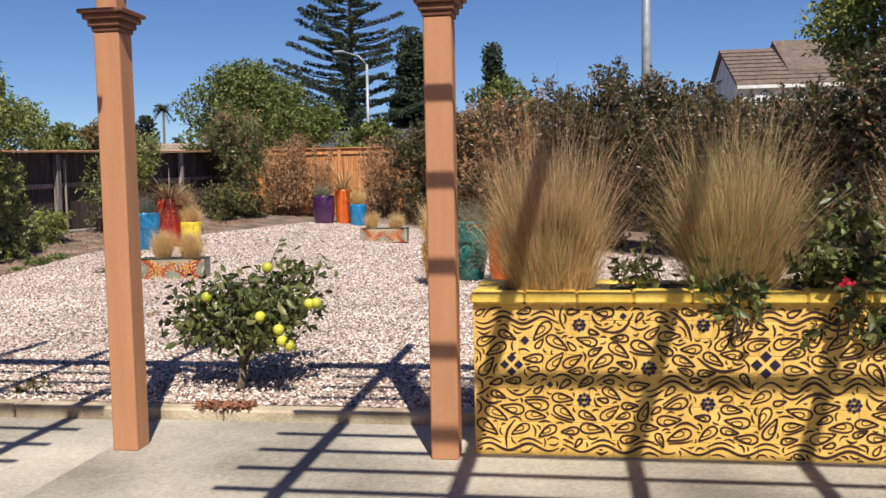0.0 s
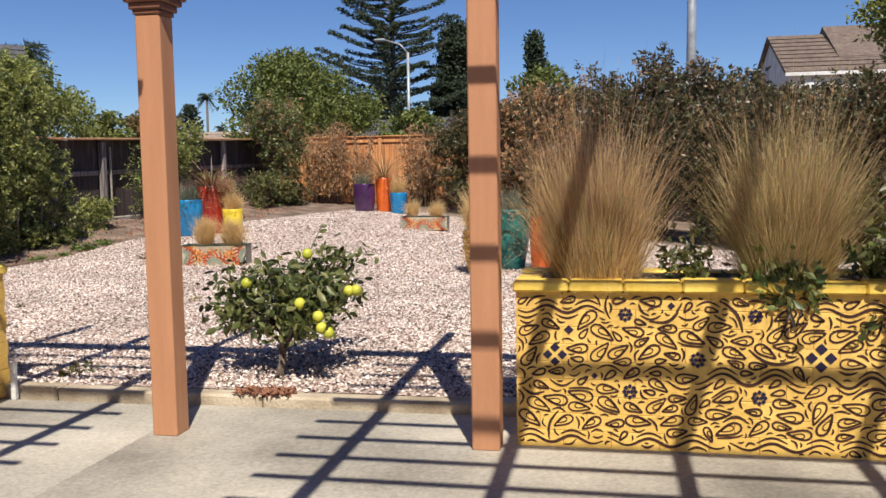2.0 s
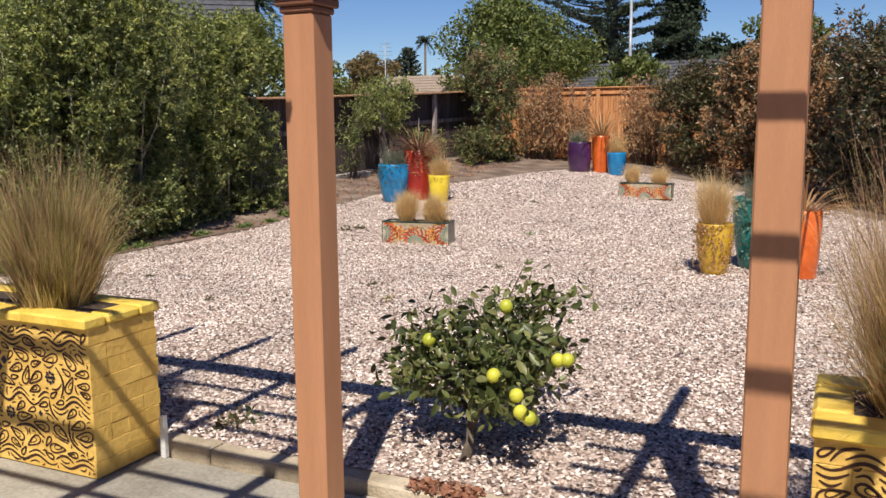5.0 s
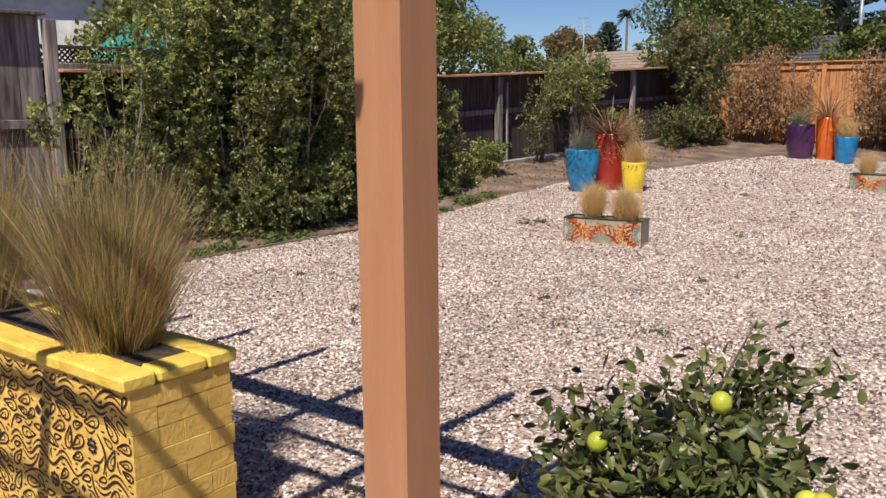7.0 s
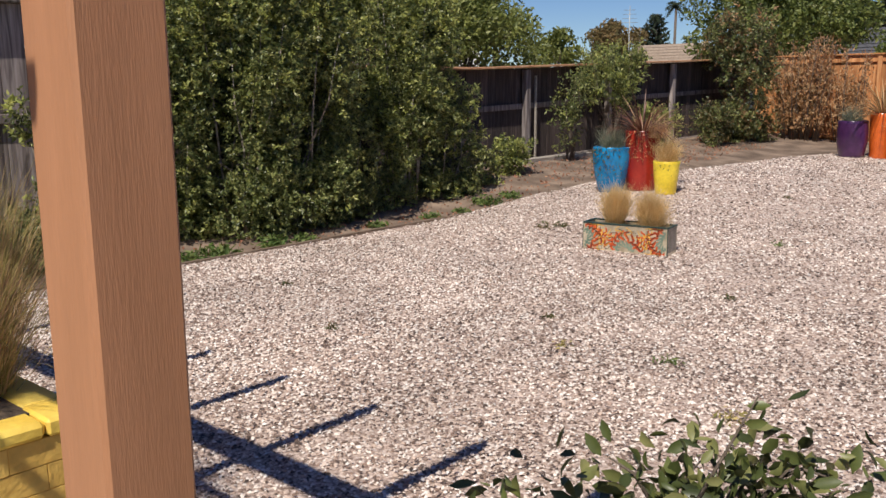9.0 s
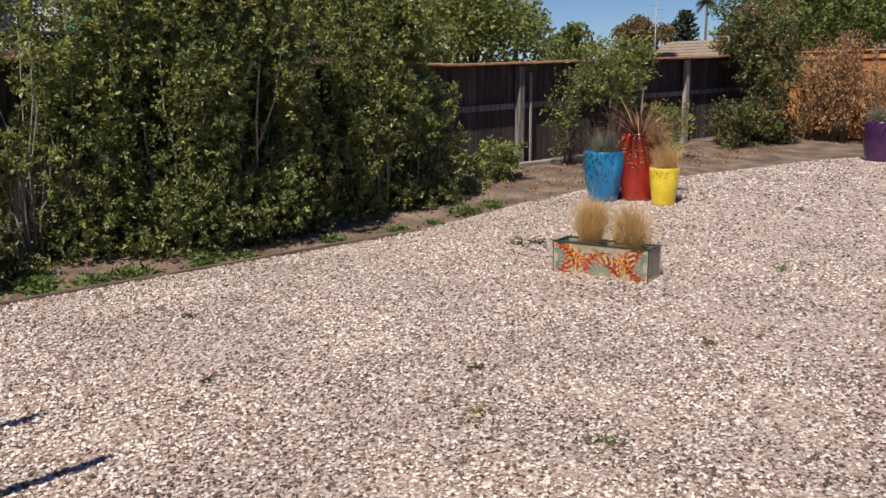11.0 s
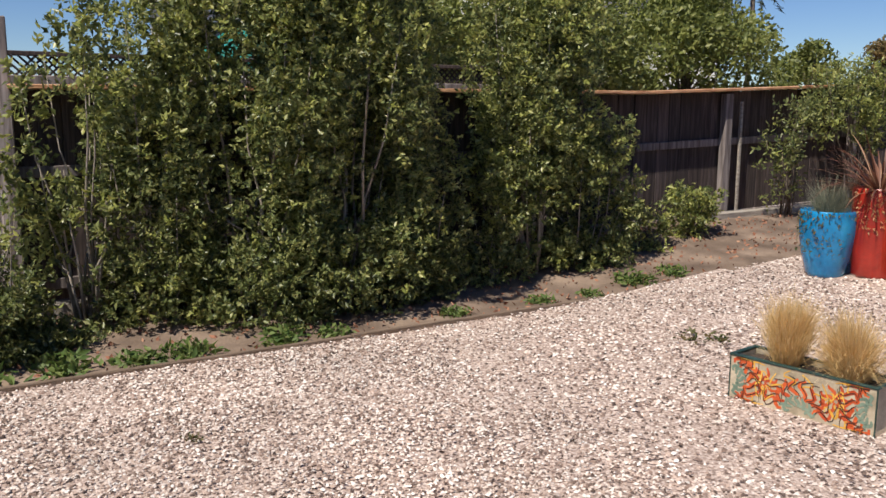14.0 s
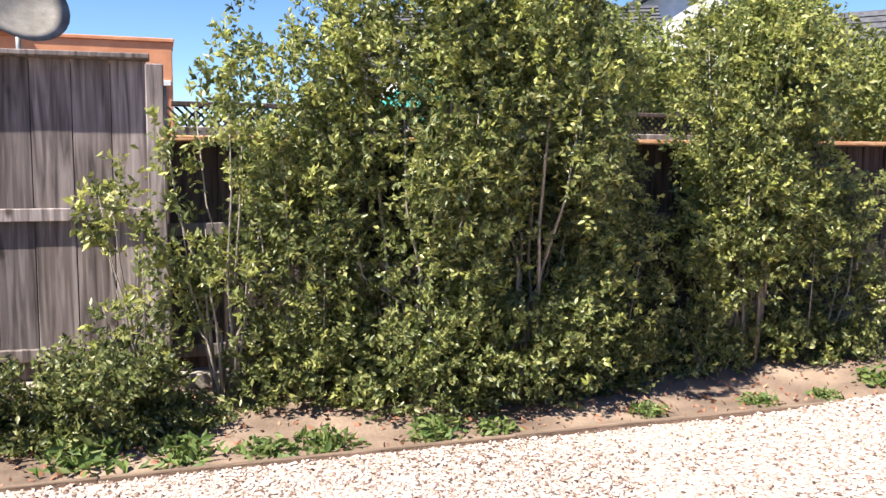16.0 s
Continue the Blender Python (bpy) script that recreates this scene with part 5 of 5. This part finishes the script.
far_tree(27.2, 80, "small dark araucaria far behind the fence", 8.0, 4.6, 312, "darkleaf", 5000, 0.4, shape="layers")
far_tree(13.0, 36, "low rounded light green bush beyond the fence", 4.2, 3.2, 313, "treeleaf", 4000, 0.18)
far_tree(17.5, 75, "dark spreading conifers far behind the fence", 8, 12, 314, "darkleaf", 8000, 0.5)
far_tree(8.3, 72, "dark spreading conifers far behind the fence", 7.5, 10, 315, "darkleaf", 8000, 0.5)
x, y = place(36.6, 55)
palm("tall palm with hanging fronds behind the trees", x, y, 8.4, 1, 1.5)
x, y = place(26.2, 95)
palm("slim distant palm behind the fence", x, y, 9.6, 2, 1.1)
x, y = place(25.4, 100)
palm("slim distant palm behind the fence", x, y, 6.6, 3, 0.9)

# ---- houses, poles ----


def house(label, m, w, d, wall_h, ridge, wall_mat, roof_mat, over=0.4, windows=(), chimney=False, gable_windows=()):
    """A gabled house: the ridge runs along x; windows are (face, along, height, width, tall)."""
    t = thing("house", label, "house", m)
    bm = bmesh.new()
    v = [bm.verts.new(p) for p in ((-w / 2, -d / 2, -0.5), (w / 2, -d / 2, -0.5), (w / 2, d / 2, -0.5), (-w / 2, d / 2, -0.5), (-w / 2, -d / 2, wall_h), (w / 2, -d / 2, wall_h), (w / 2, d / 2, wall_h), (-w / 2, d / 2, wall_h), (-w / 2, 0, ridge), (w / 2, 0, ridge))]
    for f in ((0, 1, 5, 4), (2, 3, 7, 6), (1, 2, 6, 9, 5), (3, 0, 4, 8, 7), (3, 2, 1, 0)):
        bm.faces.new([v[i] for i in f])
    part("wall", bm, wall_mat, t)
    k = (ridge - wall_h) / (d / 2)
    for s in (-1, 1):
        bm = bmesh.new()
        y0, y1 = s * (d / 2 + over), 0.0
        z0, z1 = wall_h - over * k, ridge
        q = []
        for dzz in (0.03, 0.17):
            q.append([bm.verts.new((x, y, z + dzz)) for x, y, z in ((-w / 2 - over, y0, z0), (w / 2 + over, y0, z0), (w / 2 + over, y1, z1), (-w / 2 - over, y1, z1))])
        bm.faces.new(q[1]), bm.faces.new(q[0][::-1])
        for i in range(4):
            bm.faces.new((q[0][i], q[0][(i + 1) % 4], q[1][(i + 1) % 4], q[1][i]))
        bmesh.ops.recalc_face_normals(bm, faces=bm.faces)
        roof = part("roof", bm, roof_mat, t)
        rows = 9
        bm = bmesh.new()
        for i in range(1, rows):
            f = i / rows
            y, z = y0 + (y1 - y0) * f, z0 + (z1 - z0) * f + 0.172
            box(bm, -w / 2 - over, w / 2 + over, y - 0.06, y + 0.06, z, z + 0.012)
        part("shingle_courses", bm, roof_mat, roof)["kind"] = "stuff"
        part("gutter", cuboid(-w / 2 - over, w / 2 + over, y0 - 0.05 if s < 0 else y0, y0 if s < 0 else y0 + 0.05, z0 - 0.02, z0 + 0.11, bevel=0.01), wall_mat, t)
    for face, a, zc, ww, hh in windows:
        wnd = new("window")
        wnd.parent = t
        wnd.matrix_basis = {"front": pose(a, -d / 2, zc), "left": pose(-w / 2, a, zc, 0, 0, -90), "right": pose(w / 2, a, zc, 0, 0, 90)}[face]
        part("pane", cuboid(-ww / 2, ww / 2, -0.02, 0.01, -hh / 2, hh / 2), M["glass"], wnd)
        bm = bmesh.new()
        for b in ((-ww / 2 - 0.08, ww / 2 + 0.08, hh / 2, hh / 2 + 0.08), (-ww / 2 - 0.08, ww / 2 + 0.08, -hh / 2 - 0.08, -hh / 2), (-ww / 2 - 0.08, -ww / 2, -hh / 2, hh / 2), (ww / 2, ww / 2 + 0.08, -hh / 2, hh / 2), (-0.03, 0.03, -hh / 2, hh / 2)):
            box(bm, b[0], b[1], -0.05, 0.012, b[2], b[3])
        part("frame", bm, M["white"], wnd)
    return t


def seen_at(bearing, dist, turn, z=0.0):
    x, y = place(bearing, dist)
    return pose(x, y, z, 0, 0, turn)


wh = house("white sided house with a stepped brown shingle roof", pose(10.9, 37.9, 0, 0, 0, 1), 9.2, 7, 4.72, 6.45, M["white"], M["roof_brown"], 0.16, [("left", 0.6, 5.2, 0.35, 0.55), ("left", 1.6, 3.5, 0.5, 0.7), ("front", -3.85, 4.0, 0.32, 0.6), ("front", 0.0, 3.6, 1.2, 1.0)])
bm = bmesh.new()
q = [bm.verts.new(p) for p in ((-2.6, -2.6, 5.35), (4.8, -2.6, 5.35), (4.8, 2.6, 5.35), (-2.6, 2.6, 5.35), (-2.6, 0.2, 6.95), (4.8, 0.2, 6.95))]
for f in ((0, 1, 5, 4), (2, 3, 4, 5), (0, 4, 3), (1, 2, 5), (3, 2, 1, 0)):
    bm.faces.new([q[i] for i in f])
part("upper_roof", bm, M["roof_brown"], wh)
house("low house with a tan shingle roof", seen_at(26.2, 75, -4), 5.5, 8, 3.0, 4.9, M["cream"], M["roof_tan"], 0.5, [("front", 1.0, 1.7, 1.4, 1.0)])
house("long low house with a grey roof beyond the cedar fence", seen_at(12.0, 50, -8), 18, 8, 2.9, 4.3, M["cream"], M["roof_grey"], 0.5)
house("white sided two storey house with a dark roof", pose(-26.1, 22.5, 0, 0, 0, -32), 8, 6.0, 4.8, 6.7, M["white"], M["roof_grey"], 0.4, [("right", -1.8, 3.6, 0.6, 0.8), ("right", 0.0, 5.2, 0.5, 0.4)])
house("cream sided house close behind the side fence", pose(-23.2, 15.4, 0, 0, 0, 62), 6.5, 4.6, 4.3, 5.3, M["white"], M["roof_grey"], 0.3, [("front", -1.9, 3.2, 0.7, 0.9)])
house("two storey house with a dark grey roof", pose(-27, 27.5, 0, 0, 0, 40), 10, 7, 4.4, 6.4, M["white"], M["roof_grey"], 0.4, [("front", 0.5, 3.6, 1.2, 1.0)])
oh = thing("house", "orange stucco house with a low brown shingle roof", "house", pose(-21.4, 2.65, 0, 0, 0, 90))
part("wall", cuboid(-4.5, 4.75, -4.0, 4.0, -0.5, 3.56, bevel=0.01), M["orange_wall"], oh)
part("coping", cuboid(-4.53, 4.78, -4.03, 4.03, 3.562, 3.62, bevel=0.01), M["orange_wall"], oh)
bm = cuboid(-4.6, 2.6, -4.3, 4.1, 3.63, 3.74)
for v in bm.verts:
    v.co.z += 0.34 * smooth(2.6, -1.0, v.co.x) + 0.1 * (v.co.y > 0)
part("roof", bm, M["roof_brown"], oh)
for a in (4.2, 1.2):
    wnd = new("window")
    wnd.parent = oh
    wnd.matrix_basis = pose(a, -4.0, 2.4)
    part("pane", cuboid(-0.45, 0.45, -0.012, 0.02, -0.5, 0.5), M["glass"], wnd)
    part("frame", cuboid(-0.52, 0.52, -0.05, -0.002, 0.5, 0.58, bevel=0.006), M["white"], wnd)


def street_lamp(label, x, y, h, arm):
    t = thing("street_lamp", label, "street lamp", pose(x, y, 0))
    bm = bmesh.new()
    tube(bm, [Vector((0, 0, -0.3)), Vector((0, 0, h))], [0.11, 0.07], 10)
    part("pole", bm, M["steel"], t)
    bm = bmesh.new()
    tube(bm, [Vector((0, 0, h - 0.05)), Vector((-arm * 0.35, 0, h + 0.45)), Vector((-arm, 0, h + 0.72))], [0.05, 0.04, 0.035], 8)
    part("arm", bm, M["steel"], t)
    bm = cuboid(-arm - 0.62, -arm, -0.14, 0.14, h + 0.66, h + 0.8, bevel=0.05)
    part("lamp_head", bm, M["steel"], t)
    return t


x, y = place(13.25, 48)
street_lamp("slim grey street lamp with a curved arm", x, y, 7.9, 1.25)
bm = bmesh.new()
x, y = place(-4.8, 40)
tube(bm, [Vector((0, 0, -0.3)), Vector((0, 0, 15))], [0.26, 0.15], 14)
ob = part("utility_pole", bm, M["steel"], m=pose(x, y, 0))
tagged(ob, "tall bare grey steel pole beyond the hedge", "pole")

bm = bmesh.new()
x, y = place(28.6, 60)
tube(bm, [Vector((0, 0, 0)), Vector((0, 0, 6.7))], [0.04, 0.025], 6)
for k in range(4):
    tube(bm, [Vector((-0.5 + 0.05 * k, 0, 5.7 + 0.25 * k)), Vector((0.5 - 0.05 * k, 0, 5.7 + 0.25 * k))], [0.015, 0.015], 5)
tagged(part("antenna", bm, M["steel"], m=pose(x, y, 0, 0, 0, 30)), "thin grey aerial mast beyond the fence", "antenna")

# parasol and dish behind the side fence
par = thing("parasol", "teal canvas parasol on a white pole behind fence", "parasol", pose(-12.6, 10.0, 0.3))
bm = bmesh.new()
tube(bm, [Vector((0, 0, 0)), Vector((0, 0, 2.45))], [0.025, 0.022], 8)
part("pole", bm, M["white"], par)
bm = lathe([(0.72, 1.86), (0.73, 1.88), (0.4, 2.2), (0.05, 2.43), (0.02, 2.45)], 8)
part("canopy", bm, M["umbrella"], par)
dish = thing("satellite_dish", "grey satellite dish on a bent pole over the fence", "satellite dish", pose(-10.6, 6.15, 0))
bm = bmesh.new()
tube(bm, [Vector((0, 0, 0)), Vector((0, 0, 2.6)), Vector((0.02, 0, 2.72))], [0.022, 0.022, 0.02], 8)
part("pole", bm, M["steel"], dish)
bm = lathe([(0.02, 0), (0.14, 0.015), (0.26, 0.05), (0.36, 0.1), (0.365, 0.105), (0.26, 0.06), (0.14, 0.025), (0.02, 0.01)], 28)
part("reflector", bm, M["grey_end"], dish, m=pose(0.06, 0, 2.9, 60, 0, 120))

# neighbour's fence behind the low one
nf = thing("fence", "dark old neighbouring fence with a lattice strip", "fence")
nr = random.Random(12)
ny = 7.25
while ny < 13.2:
    part("board", cuboid(-10.42, -10.40, ny, ny + 0.148, 0.1, 2.02 + nr.uniform(-0.01, 0.01), bevel=0.003), M["darkfence"], nf)
    ny += 0.15
part("rail", cuboid(-10.396, -10.33, 7.25, 13.2, 1.94, 2.03, bevel=0.006), M["oldfence"], nf)
part("rail", cuboid(-10.44, -10.36, 7.25, 13.2, 2.19, 2.23, bevel=0.006), M["darkfence"], nf)
bm = bmesh.new()
for k in range(90):
    for s, xx in ((1, -10.40), (-1, -10.412)):
        y0 = 7.3 + k * 0.065
        q = [bm.verts.new((xx, y0 + a, z)) for a, z in ((0, 2.031), (0.026, 2.031), (0.026 + 0.16 * s, 2.188), (0.16 * s, 2.188))]
        w = [bm.verts.new(v.co + Vector((0.008, 0, 0))) for v in q]
        bm.faces.new(q), bm.faces.new(w[::-1])
        for i in range(4):
            bm.faces.new((q[i], w[i], w[(i + 1) % 4], q[(i + 1) % 4]))
bmesh.ops.recalc_face_normals(bm, faces=bm.faces)
part("lattice", bm, M["darkfence"], nf)["kind"] = "stuff"

# ---- loose stones ----
rng = np.random.default_rng(77)


def stones(n, x0, x1, y0, y1, size):
    xy = np.stack([rng.uniform(x0, x1, n), rng.uniform(y0, y1, n)], 1)
    keep = np.array([inside(a, b) for a, b in xy])
    xy = xy[keep]
    n = len(xy)
    z = np.array([gz(a, b) for a, b in xy]) + rng.uniform(-0.002, 0.007, n)
    oct_v = np.array([(1, 0.1, -0.55), (0.1, 1, -0.45), (-1, 0, -0.5), (0, -1, -0.6), (0.15, 0.1, 0.9)], float)
    s = (size * rng.uniform(0.55, 1.25, n))[:, None] * np.stack([rng.uniform(0.8, 1.3, n), rng.uniform(0.5, 0.9, n), rng.uniform(0.35, 0.6, n)], 1) * 0.5
    v = oct_v[None] * s[:, None, :] * rng.uniform(0.75, 1.2, (n, 5, 1))
    tx = rng.normal(0, 0.35, n)
    az = rng.uniform(0, 6.28, n)
    c, q = np.cos(tx)[:, None], np.sin(tx)[:, None]
    v = np.stack([v[..., 0], v[..., 1] * c - v[..., 2] * q, v[..., 1] * q + v[..., 2] * c], -1)
    c, q = np.cos(az)[:, None], np.sin(az)[:, None]
    v = np.stack([v[..., 0] * c - v[..., 1] * q, v[..., 0] * q + v[..., 1] * c, v[..., 2]], -1)
    v += np.concatenate([xy, z[:, None]], 1)[:, None, :]
    f = np.array([(0, 1, 4), (1, 2, 4), (2, 3, 4), (3, 0, 4)])
    return v.reshape(-1, 3), (np.arange(n)[:, None, None] * 5 + f).reshape(-1, 3)


sets = [stones(125000, -7.95, 1.0, 4.36, 9.5, 0.0265), stones(46000, -7.95, 3.5, 9.5, 13.5, 0.031), stones(34000, -7.9, 2.0, 13.5, 21.4, 0.04)]
vs, fs, off = [], [], 0
for v, f in sets:
    vs.append(v)
    fs.append(f + off)
    off += len(v)
tagged(mesh_np("gravel_stones", np.concatenate(vs), np.concatenate(fs), M["chips"]), "pale pink and grey crushed stone chips", "gravel", kind="stuff")
